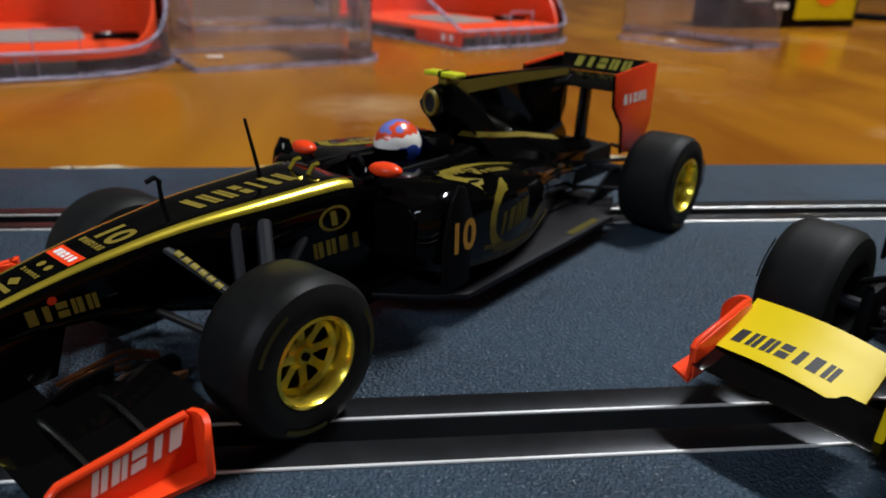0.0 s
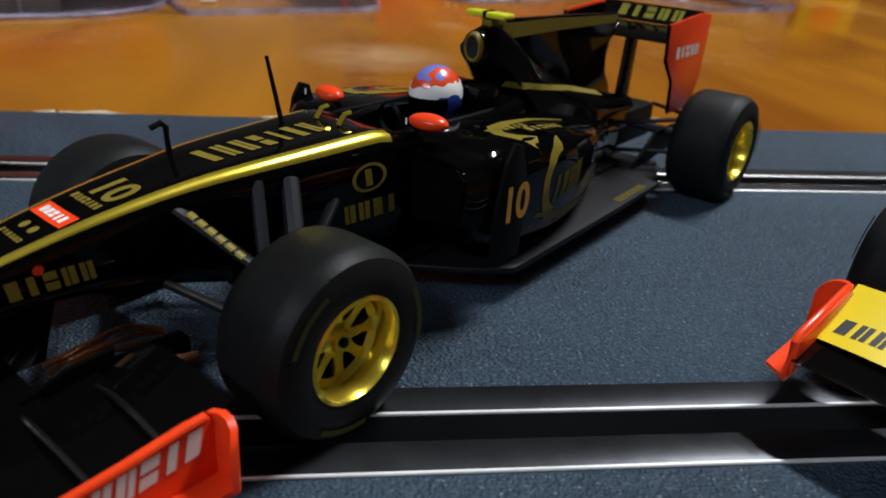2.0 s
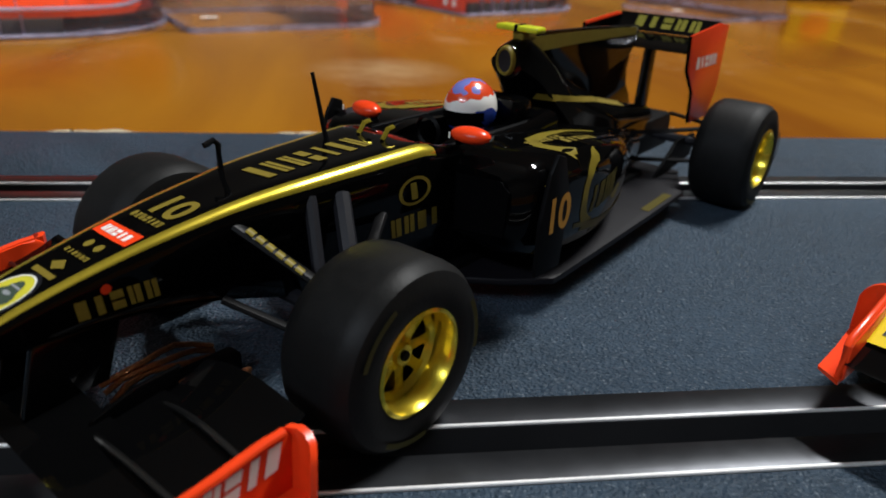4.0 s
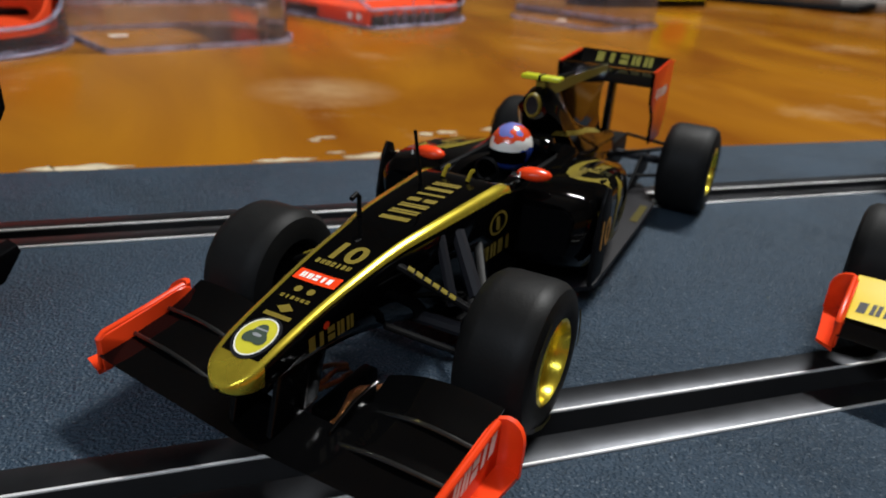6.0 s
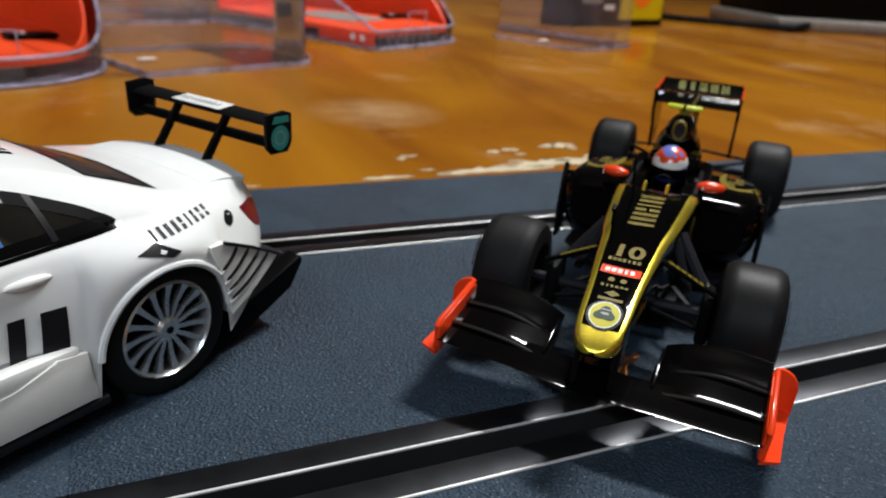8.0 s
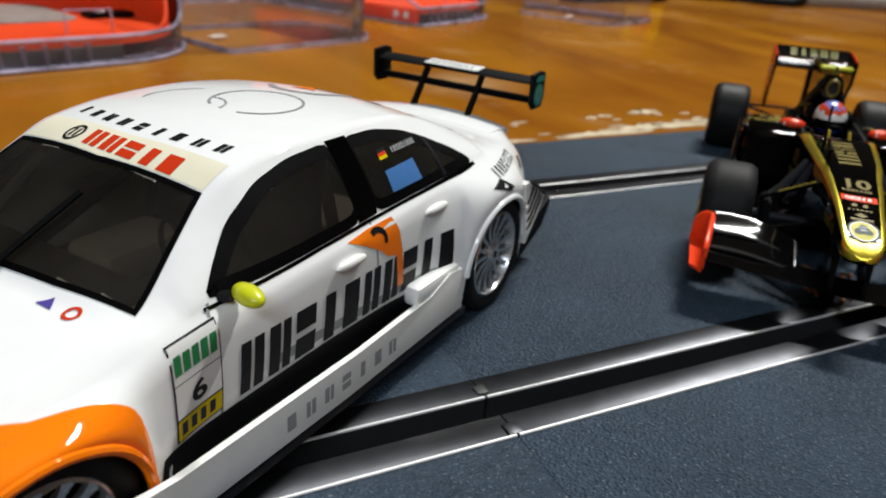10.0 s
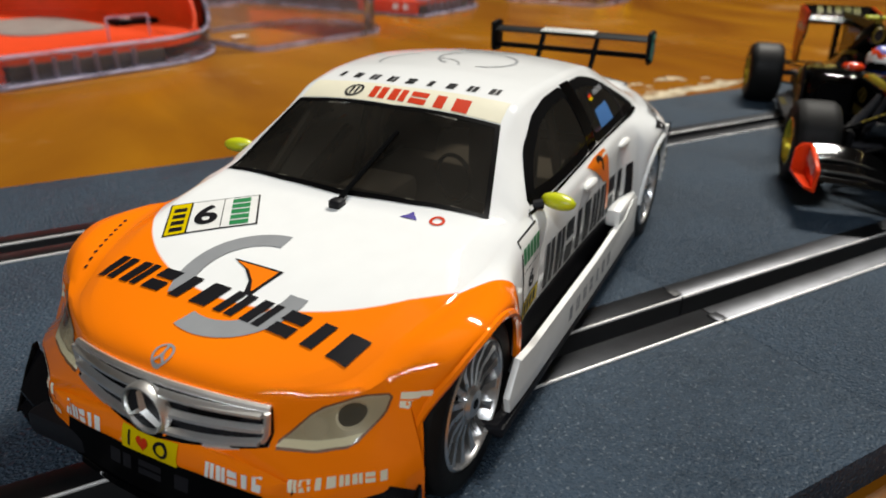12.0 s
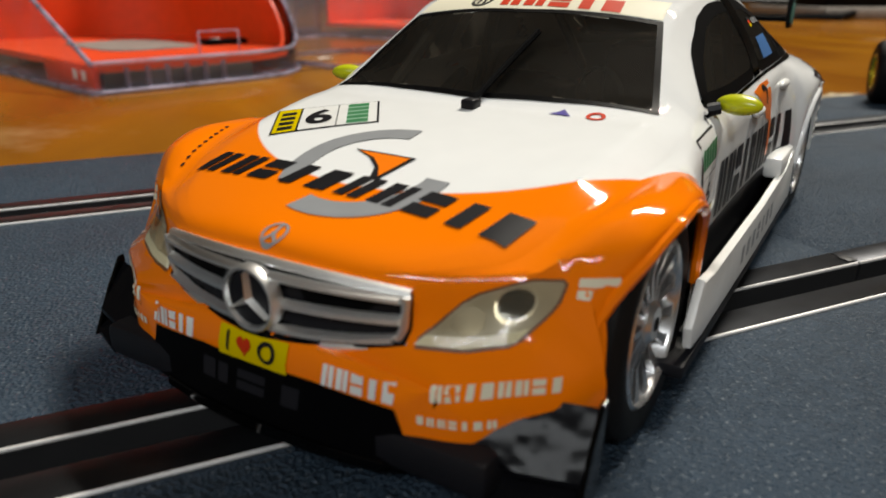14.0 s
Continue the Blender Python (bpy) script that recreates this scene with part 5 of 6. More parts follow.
    wrap_each("bonnet_name_block", [[(-11.3 + 0.05 * u - v, u + 0.3) for u, v in p] for p in bars(10, 36.6, 3.4, 0.26, 0.3)], tree, top, dn, M_INK, car, "slanted black blocks of a printed name", 0.13)
    wrap("bonnet_ring", arc_band(-14.6, 0.8, 6.2, 8.6, 180, 300, 24), tree, top, dn, M_GREYINK, car, "grey arc on the bonnet", 0.09)
    wrap("bonnet_ring", arc_band(-14.6, 0.8, 6.2, 8.6, -20, 88, 24), tree, top, dn, M_GREYINK, car, "grey arc on the bonnet", 0.09)
    wrap("bonnet_flag_edge", [[(-17.3, -3.0), (-17.1, 4.1), (-12.6, 2.8), (-12.9, 1.9), (-14.6, 1.2), (-16.2, -0.6)]], tree, top, dn, M_INK, car, "", 0.10)
    wrap("bonnet_flag", [[(-17.0, -2.3), (-16.8, 3.6), (-13.2, 2.6), (-14.7, 1.6), (-16.1, 0.0)]], tree, top, dn, M_ORANGE, car, "orange flag", 0.14)
    wrap("bonnet_badge", arc_band(-2.9, 0, 0.95, 1.2, 0, 360, 20) + [[(-3.9, -0.15), (-2.9, -0.15), (-2.9, 0.15), (-3.9, 0.15)], [(-3.0, 0.1), (-2.3, -0.7), (-2.1, -0.5), (-2.8, 0.3)], [(-3.0, -0.1), (-2.3, 0.7), (-2.1, 0.5), (-2.8, -0.3)]], tree, top, dn, M_GREYINK, car, "small round bonnet badge", 0.1)

    def plaque(name, place, away, u0, v0, du, dv):
        """A three-field label, u along its length: yellow field with bars, a white field with the number, a green name."""
        def at(pl):
            return [[(u0[0] + a * du[0] + b * dv[0], u0[1] + a * du[1] + b * dv[1]) for a, b in p] for p in pl]
        edge = wrap(name, at([[(0, 0), (1, 0), (1, 1), (0, 1)]]), tree, place, away, M_INK, car, "white label with yellow end and green name", 0.07)
        wrap("label_yellow", at([[(0.02, 0.03), (0.235, 0.03), (0.235, 0.97), (0.02, 0.97)]]), tree, place, away, M_YELLOW, edge, "", 0.11)
        wrap("label_white", at([[(0.255, 0.03), (0.60, 0.03), (0.60, 0.97), (0.255, 0.97)], [(0.61, 0.03), (0.98, 0.03), (0.98, 0.97), (0.61, 0.97)]]), tree, place, away, M_WHITE, edge, "", 0.11)
        wrap("label_bars", at([[(0.06, 0.1 + 0.2 * i), (0.2, 0.1 + 0.2 * i), (0.2, 0.22 + 0.2 * i), (0.06, 0.22 + 0.2 * i)] for i in range(4)]), tree, place, away, M_INK, edge, "", 0.15)
        wrap("label_name", at([[(0.70, 0.06 + 0.18 * i), (0.90, 0.06 + 0.18 * i), (0.90, 0.2 + 0.18 * i), (0.70, 0.2 + 0.18 * i)] for i in range(5)]), tree, place, away, M_GREENINK, edge, "", 0.15)
        return edge, at
    lab, at = plaque("bonnet_label", top, dn, (-17.8, -15.0), None, (-6.4, 9.6), (-6.4, -4.6))
    wrap("label_number", at([[(0.43 + a * 0.40, 0.5 + b * 0.62) for a, b in p] for p in digits("6", 1.0)]), tree, top, dn, M_INK, lab, "", 0.16)
    for s in (-1, 1):
        lab, at = plaque("door_label", side[s], (0, -s, 0), (-35.2, 12.6), None, (-0.5, 10.6), (-6.4, 0.6))
        wrap("label_number", at([[(0.43 + b * 0.22, 0.5 + (a if s < 0 else -a) * -0.5) for a, b in p] for p in digits("6", 1.0)]), tree, side[s], (0, -s, 0), M_INK, lab, "", 0.16)
        k = -1 if s > 0 else 1
        wrap_each("door_name_block", [[(-66 + k * u, 16.4 + v) for u, v in p] for p in bars(10, 44, 6.2, 0.2, 0.1)], tree, side[s], (0, -s, 0), M_INK, car, "large black blocks of a printed name", 0.11)
        wrap("door_patch", [[(-63.8, 24.6), (-68.0, 25.0), (-73.4, 25.2), (-74.6, 23.0), (-75.2, 19.4), (-71.6, 20.2), (-70.0, 21.6), (-67.0, 23.2)]], tree, side[s], (0, -s, 0), M_ORANGE, car, "orange patch", 0.09)
        wrap("door_patch_ring", arc_band(-69.5, 22.6, 1.6, 2.3, 60, 190, 14), tree, side[s], (0, -s, 0), M_INK, car, "", 0.12)
        wrap("door_strip", [[(-74.0, 14.6), (-73.6, 19.8), (-75.0, 19.8), (-75.4, 14.6)]], tree, side[s], (0, -s, 0), M_ORANGE, car, "", 0.13)
        # lower body painted black to stand for the shaded gap above the skirt
        wrap("sill_shade", [[(-31, 4.7), (-58, 4.7), (-85, 4.7), (-85, 11.8), (-72, 12.8), (-58, 13.0), (-33, 12.4)]], tree, side[s], (0, -s, 0), M_INK, car, "black band painted as shade behind the skirt", 0.09)
        # grey band paints the shading over the foot of the door letters
        wrap("door_shade", [[(-50, 14.2), (-84, 13.0), (-84, 14.2), (-50, 15.6)]], tree, side[s], (0, -s, 0), M_GREYINK, car, "grey shading painted low on the door", 0.08)
        wrap("window_sticker", [[(-75.6, 27.8), (-83.0, 28.0), (-82.6, 30.8), (-75.4, 30.6)]], tree, side[s], (0, -s, 0), M_BLUEINK, car, "blue window sticker", 0.10)
        wrap("window_name", [[(-82 + k * u, 32.6 + v) for u, v in p] for p in bars(9, 6.6, 0.7, 0.25)], tree, side[s], (0, -s, 0), M_GREYINK, car, "", 0.10)
        for q, m_flag in enumerate((M_YELLOW, M_REDINK, M_INK)):
            wrap("window_flag", [[(-75.4, 31.9 + 0.4 * q), (-77.4, 32.0 + 0.4 * q), (-77.4, 32.4 + 0.4 * q), (-75.4, 32.3 + 0.4 * q)]], tree, side[s], (0, -s, 0), m_flag, car, "", 0.10)
        wrap("quarter_name", [[(-107 + k * u, 25.0 + v) for u, v in p] for p in bars(9, 13, 1.2, 0.5)], tree, side[s], (0, -s, 0), M_GREYARM, car, "thin dark blocks of a printed name", 0.09)
        wrap("fuel_cap", [oval(-116.6, 22.6, 1.2, 1.1, 18)], tree, side[s], (0, -s, 0), M_INK, car, "black round cap", 0.1)
        wrap_each("door_line", [[(-41.6, 8), (-42.0, 8), (-41.0, 22), (-42.4, 25), (-42.0, 25), (-40.6, 22)], [(-69.4, 14), (-69.8, 14), (-69.5, 26), (-69.1, 26)]], tree, side[s], (0, -s, 0), M_GREYINK, car, "", 0.05)
        # door handles
        for hx, hz in ((-63.5, 22.3), (-84.0, 23.6)):
            bm = bmesh.new()
            bmesh.ops.create_uvsphere(bm, u_segments=14, v_segments=8, radius=1, matrix=Matrix.Translation((hx, s * 25.6, hz)) @ Matrix.Diagonal((3.0, 0.7, 0.7, 1)))
            part("door_handle", bm, M_WHITE, car)
        # mirrors
        bm = bmesh.new()
        bmesh.ops.create_uvsphere(bm, u_segments=20, v_segments=12, radius=1, matrix=Matrix.Translation((-45.2, s * 26.2, 25.6)) @ Matrix.Rotation(radians(-s * 14), 4, "Z") @ Matrix.Diagonal((1.35, 2.5, 1.1, 1)))
        part("mirror", bm, M_LIME, car, "yellow-green door mirror")
        part("mirror_arm", tube([(-44.6, s * 24.4, 25.2), (-43.6, s * 22.4, 24.7)], 0.7, n=8), M_INK, car)
        # wheels and arches
        for wx in WHEEL_X:
            touring_wheel(car, wx, s)
            pts = [(wx + ARCH_R * math.cos(a), 0, HUB_Z - 0.6 + ARCH_R * math.sin(a)) for a in (math.pi * (0.02 + 0.96 * i / 24) for i in range(25))]
            lip = [(x, s * (T_OUT(x) - 0.35), z) for x, y, z in pts]
            part("arch_lip", tube(lip, 0.55, n=8), M_SHELL, car)
            part("wheel_well", loft([[(x, s * (T_OUT(x) - 0.6), z), (x, s * (T_OUT(x) - 2.5), min(z, 20.4)), (x, s * 15, min(z, 18.6))] for x, y, z in pts], closed=False), M_INK, car)
        # side skirt, a black box standing for the shade in its gap, rear box
        sk = [(-30.0, 5.8), (-26.0, 6.0), (-25.4, 8.2), (-28.4, 12.0), (-33, 11.2), (-62, 10.8), (-79, 11.2), (-84.5, 13.4), (-88.6, 12.8), (-89.5, 5.4), (-60, 5.2)]
        bm = plate(sk, 0.9, "y", s * 27.9, bevel=0.25)
        skirt = part("side_skirt", bm, M_WHITE, car, "white side skirt blade")
        for p in bars(7, 24, 2.2, 0.5):
            bm = bmesh.new()
            bm.faces.new([bm.verts.new((-60 + k * u, s * 28.38, 8.0 + v)) for u, v in p])
            part("skirt_name_block", bm, M_GREYINK, skirt, "grey block of a printed name")
        part("skirt_shelf", box(-84, -30, *sorted((s * 24.6, s * 27.3)), 4.4, 5.6, 0.3), M_INK, car)
        part("skirt_gap_shade", box(-84, -31, *sorted((s * 23.8, s * 24.4)), 4.5, 11.5), M_INK, car)
        part("exhaust_pod", box(-88, -76, *sorted((s * 25.4, s * 28.2)), 10.8, 14.0, 0.8), M_WHITE, car)
        part("sill_edge", box(-91, -24, *sorted((s * 24.6, s * 28.3)), 3.6, 5.0, 0.3), M_INK, car)
        # louvres behind the rear wheels, scoop over the arch
        vent_y = lambda x: 28.9 + (x + 109) * 0.15
        vent = [(-108.6, 21.4), (-111.4, 21.2), (-117.5, 18.4), (-124.2, 14.9), (-119.0, 11.6), (-112.6, 8.6), (-112.2, 11.2), (-111.2, 15.0), (-109.8, 18.6)]
        panel = part("vent_panel", loft([[(x, s * (vent_y(x) + d), z) for x, z in vent] for d in (-2.2, 0.0)]), M_WHITE, car, "white louvred panel behind the rear wheel")
        for (x0, z0), (x1, z1) in (((-114.2, 19.9), (-110.8, 17.0)), ((-116.9, 18.7), (-111.6, 15.0)), ((-119.4, 17.4), (-112.1, 13.2)), ((-121.6, 16.2), (-112.6, 11.5))):
            pts = [(x0 + (x1 - x0) * f, z0 + (z1 - z0) * (f + 0.55 * f * (1 - f))) for f in (i / 8 for i in range(9))]
            part("louvre_slot", tube([(x, s * (vent_y(x) + 0.02), z) for x, z in pts], [0.12] + [0.36] * 7 + [0.2], n=6), M_INK, panel, "black slot")
            part("louvre_lip", tube([(x + 0.5, s * (vent_y(x) + 0.1), z - 0.55) for x, z in pts], [0.1] + [0.3] * 7 + [0.15], n=6), M_WHITE, panel)
        part("vent_edge", tube([(x, s * (vent_y(x) + 0.05), z + 0.1) for x, z in vent[1:4]], 0.3, n=6), M_INK, panel)
        wrap("bumper_name_rear", [[(-117.5 + k * u, 9.6 + v - 0.42 * (k * u)) for u, v in p] for p in bars(5, 6, 1.1, 0.3)], tree, side[s], (0, -s, 0), M_INK, car, "", 0.1)
        wrap("arch_scoop", [[(-97.0, 23.6), (-100.4, 24.4), (-103.6, 22.6), (-102.0, 22.2), (-99.4, 23.0)]], tree, side[s], (0, -s, 0), M_INK, car, "black scoop", 0.12)
        part("rear_bumper_tip", plate([(-107.5, 1.6), (-116, 1.4), (-128.6, 6.4), (-131.6, 10.6), (-131.2, 12.0), (-122, 8.6), (-112.5, 5.2)], 3.4, "y", s * 23.5, bevel=0.3), M_MATTE, car)
        wrap("tail_lamp", [[(-120.5, 22.9), (-125, 22.6), (-127.5, 21.8), (-127.5, 17.2), (-124.5, 18.6), (-122.2, 20.8)]], tree, side[s], (0, -s, 0), M_TAIL, car, "dark red tail lamp", 0.14)
        # headlamp: pale shell, dark reflector, clear cover
        lampo = rounded_off([(s * 13.2, 12.6), (s * 17.0, 12.7), (s * 20.4, 13.4), (s * 22.0, 15.6), (s * 22.4, 17.4), (s * 20.0, 17.6), (s * 16.6, 16.4)], 1)
        lamp = wrap("headlamp", [lampo], tree, front, bk, M_LENS, car, "headlamp with yellowed clear cover", 0.10, 0.9)
        wrap("headlamp_edge", frame_band(grown(lampo, 0.08), grown(lampo, -0.12)), tree, front, bk, M_BROWN, lamp, "", 0.13, 1.0)
        wrap("headlamp_reflector", [oval(s * 19.5, 15.9, 1.15, 1.05, 20)], tree, front, bk, M_PROJECTOR, lamp, "dark round reflector", 0.16, 0.8)
        wrap("headlamp_ring", arc_band(s * 19.5, 15.9, 1.15, 1.3, 0, 360, 20), tree, front, bk, M_PEARL, lamp, "", 0.17, 0.8)
        wrap("headlamp_reflector", [oval(s * 16.8, 14.6, 1.2, 1.0, 18)], tree, front, bk, M_PEARL, lamp, "", 0.16, 0.8)
        wrap("headlamp_strip", [[(s * 13.5, 12.75), (s * 17.0, 12.85), (s * 20.3, 13.55), (s * 20.8, 14.3), (s * 17.2, 13.6), (s * 14.0, 13.35)]], tree, front, bk, M_CREAM, lamp, "cream lower strip", 0.15, 0.8)
        wrap("headlamp_cover", [grown(lampo, -0.1)], tree, front, bk, M_CLEARLAMP, lamp, "clear cover", 0.45, 0.9)
        # bumper prints and canards
        wrap("bumper_name", [[(s * 10.2 + u, 9.7 + v - 0.03 * s * u) for u, v in p] for p in bars(5, 6.4, 1.7, 0.2, 0.12)], tree, front, bk, M_WHITE, car, "white blocks of a printed name", 0.12)
        wrap_each("bumper_side_name", [[(s * 20.0 + u, 10.7 + v + 0.12 * s * u) for u, v in p] for p in bars(8, 8.2, 1.2, 0.2)], tree, front, bk, M_CREAM, car, "", 0.12)
        wrap("bumper_low_name", [[(s * 17.6 + u, 8.0 + v) for u, v in p] for p in bars(7, 5.4, 0.7, 0.3)], tree, front, bk, M_CREAM, car, "", 0.12)
        wrap("fender_name", [[(s * 24.6 + u, 16.9 + v) for u, v in p] for p in bars(1, 3.0, 1.5, 0.0)], tree, front, bk, M_CREAM, car, "", 0.12)
        def wedge(corners, th):
            top_ring = [Vector((x, s * y, z)) for x, y, z in corners]
            return loft([top_ring, [p - Vector((0, 0, th)) for p in top_ring]])
        part("canard", wedge([(-2.2, 18.4, 6.6), (-4.6, 20.6, 8.9), (-5.4, 22.4, 9.7), (-6.6, 26.4, 9.6), (-3.3, 26.6, 5.4), (-1.9, 22.2, 5.6)], 0.5), M_CANARD, car, "glossy black canard")
        part("canard", wedge([(-1.4, 17.6, 3.9), (-4.2, 20.6, 5.4), (-6.6, 26.4, 5.6), (-2.6, 26.6, 3.3), (-0.9, 21.6, 3.2)], 0.5), M_CANARD, car, "glossy black canard")
        part("canard_end", plate([(-2.3, 2.7), (-6.0, 2.7), (-6.9, 9.0), (-6.8, 10.3), (-6.2, 10.2), (-4.6, 7.4)], 0.4, "y", s * 26.7, bevel=0.12), M_BLACK, car)
        for i in range(9):
            rx, ry = -11.5 - 1.1 * i, 21.2 + 0.36 * i
            if s < 0:
                wrap("rivet", [oval(rx, s * ry, 0.3, 0.16, 8)], tree, top, dn, M_INK, car, "", 0.1)
    # grille: black backing, three bars, round star boss
    gx = lambda y: -0.45 - 0.0132 * y * y
    bm = bmesh.new()
    ys = [-12.9 + 25.8 * i / 20 for i in range(21)]
    gt = lambda y: 17.2 - 0.005 * y * y
    gb = lambda y: 11.2 + 0.0085 * y * y
    loft([[(gx(y), y, gb(y)), (gx(y) - 0.4 - 0.05 * (gt(y) - 14), y, gt(y)), (gx(y) - 3, y, gt(y)), (gx(y) - 3, y, gb(y))] for y in ys], bm=bm)
    grille = part("grille", bm, M_INK, car, "black grille with chrome bars")
    recess = [(y, gt(y)) for y in ys] + [(y, gb(y)) for y in reversed(ys)]
    wrap("grille_recess", [recess], tree, front, bk, M_MATTE, grille, "", 0.12, 1.2)
    for edge, lift in ((gt, 0.05), (gb, -0.1)):
        part("grille_frame", tube([(gx(y) - (0.45 if edge is gt else 0.0), y, edge(y) + lift) for y in ys], 0.42, n=8), M_CHROME, grille, "chrome frame")
    for z0, z1 in ((15.9, 16.7), (13.75, 14.65), (11.5, 12.35)):
        rings = []
        for y in ys:
            yy = y * (0.97 if z0 > 12 else 0.93)
            base = gx(yy) - 0.1
            o = (gb(yy) - 11.2) * (0.9 if z0 < 12 else 0.3) + (gt(yy) - 17.2) * (0.8 if z0 > 15 else 0.2)
            rings.append([(base, yy, z0 + o), (base + 0.75, yy, z0 + 0.3 + o), (base + 0.7, yy, z1 - 0.25 + o), (base, yy, z1 + o)])
        part("grille_bar", loft(rings), M_CHROME, grille, "chrome bar")
    for s in (-1, 1):
        part("grille_end", tube([(gx(12.9) + 0.1, s * 12.9, gt(12.9)), (gx(12.9) + 0.2, s * 12.7, 14), (gx(12.3), s * 12.0, gb(12.3))], 0.35, n=6), M_CHROME, grille)
    boss = revolve([(0.01, 0.3), (2.2, 0.3), (2.3, 0.0)], (0, 0, 0), 1, 28)
    star = part("grille_boss", boss, M_INK, grille)
    star.matrix_local = pose(0.0001, 0, 0.0143, 0, 0, -90)
    part("boss_ring", revolve([(2.3, 0.2), (2.42, 0.6), (2.66, 0.62), (2.8, 0.3), (2.8, -0.6)], (0, 0, 0), 1, 32), M_CHROME, star)
    for a in (90, 210, 330):
        d = Vector((math.cos(radians(a)), 0, math.sin(radians(a))))
        e = Vector((-d.z, 0, d.x))
        bm = loft([[d * q + e * h + Vector((0, 0.3, 0)), d * q + Vector((0, 0.85, 0)), d * q - e * h + Vector((0, 0.3, 0))] for q, h in ((0.0, 0.36), (1.1, 0.24), (2.35, 0.1))])
        part("boss_spoke", bm, M_CHROME, star)
    # lower mouth, plate, lip
    mouth = [(-13.2, 8.4), (-15.0, 3.25), (15.0, 3.25), (13.2, 8.4), (6, 9.0), (-6, 9.0)]
    wrap("bumper_mouth", [mouth], tree, front, bk, M_MATTE, car, "black lower intake", 0.10, 1.5)
    wrap("bumper_plate", [[(-3.7, 8.8), (3.7, 8.8), (3.7, 11.2), (-3.7, 11.2)]], tree, front, bk, M_YELLOW, car, "yellow front plate", 0.16, 1.2)
    heart = [(-0.7 + 0.72 * math.sin(t) ** 3 * 1.1, 10.15 + 0.055 * (13 * math.cos(t) - 5 * math.cos(2 * t) - 2 * math.cos(3 * t) - math.cos(4 * t))) for t in (2 * math.pi * i / 24 for i in range(24))]
    wrap("plate_heart", [heart], tree, front, bk, M_REDINK, car, "red heart", 0.22, 0.8)
    wrap("plate_bar", [[(-2.75, 9.3), (-2.45, 9.3), (-2.45, 10.9), (-2.75, 10.9)]], tree, front, bk, M_INK, car, "", 0.22, 0.8)
    wrap("plate_mark", arc_band(1.7, 10.1, 0.55, 0.9, 0, 360, 16), tree, front, bk, M_INK, car, "", 0.22, 0.8)
    wrap("mouth_name", [[(u, 6.9 + v) for u, v in p] for p in bars(3, 12.5, 2.0, 0.25, 0.2)], tree, front, bk, M_GREYARM, car, "grey blocks of a printed name", 0.18, 1.5)
    lip = [(0.2, -12), (0.9, -7), (1.3, 0), (0.9, 7), (0.2, 12), (-3.4, 15.0), (-14, 16), (-14, -16), (-3.4, -15.0)]
    part("front_splitter", plate(lip, 1.0, "z", 3.1, bevel=0.2), M_BLACK, car)
    part("chin", box(-6, -1.0, -13, 13, 3.2, 5.4, 0.5), M_MATTE, car)
    part("underbody", box(-128, 0, -21, 21, 3.2, 6.5, 0.8), M_INK, car)
    part("rear_diffuser", plate([(-110, 3.4), (-130, 7.5), (-130, 12), (-120, 12)], 44, "y", 0, bevel=0.4), M_INK, car)
    part("slot_guide", box(-22, -8, -1.2, 1.2, -3.5, 4, 0.4), M_SATIN, car)
    part("axle", tube([(WHEEL_X[0], -24, HUB_Z), (WHEEL_X[0], 24, HUB_Z)], 1.0), M_GREYARM, car)
    part("axle", tube([(WHEEL_X[1], -24, HUB_Z), (WHEEL_X[1], 24, HUB_Z)], 1.0), M_GREYARM, car)
    # wipers, bonnet marks
    wiper = part("wiper", tube([(-31.6, 1.3, 25.3), (-34.0, 1.6, 26.6), (-40, 3.2, 30.6), (-42.6, 4.0, 32.4)], 0.36, n=6), M_SATIN, car, "black wiper arm")
    part("wiper_foot", box(-32.6, -30.8, 0.5, 2.2, 24.7, 25.9, 0.3), M_INK, wiper)
    wrap("bonnet_mark", [[(-32.2, 10.2), (-33.6, 11.4), (-32.2, 12.6)]], tree, top, dn, material("violet_print", (0.08, 0.06, 0.30), 0.4), car, "", 0.1)
    wrap("bonnet_mark", arc_band(-32.9, 15.0, 0.6, 1.0, 0, 360, 16), tree, top, dn, M_REDINK, car, "", 0.1)
    # boot lid gap and lip, rear wing
    rings = []
    for k in range(15):
        y = -15.8 + 31.6 * k / 14
        q = (y / 15.8) ** 2
        deck = tree.ray_cast(Vector((-118.5, y, 60)), Vector((0, 0, -1)))[0].z
        tip = 26.7 - 1.3 * q
        back = -128.6 + 1.3 * q
        rings.append([(-118.5, y, deck + 0.03), (-122.5, y, deck * 0.62 + tip * 0.38 + 0.35), (-125.8, y, deck * 0.22 + tip * 0.78 + 0.15), (back, y, tip), (back + 0.3, y, tip - 0.4), (-125.6, y, tip - 2.2), (-120, y, deck - 2.0)])
    part("boot_lip", loft(rings), M_SHELL, car, "sharp white spoiler lip on the boot", angle=50)

    def foil(x0, x1, z0, z1, th, hy):
        rings = []
        for i in range(7):
            y = -hy + 2 * hy * i / 6
            rings.append([(x0 + (x1 - x0) * (0.5 + 0.5 * math.cos(u)), y, z0 + (z1 - z0) * (0.5 - 0.5 * math.cos(u)) + th * math.sin(u)) for u in (2 * math.pi * k / 12 for k in range(12))])
        return loft(rings)
    wing = part("rear_wing", foil(-134.8, -130.2, 34.2, 34.9, 0.42, 18.6), M_SATIN, car, "black rear wing with teal discs on its ends")
    part("wing_lower_blade", foil(-133.6, -130.0, 30.6, 31.1, 0.4, 18.6), M_SATIN, wing)
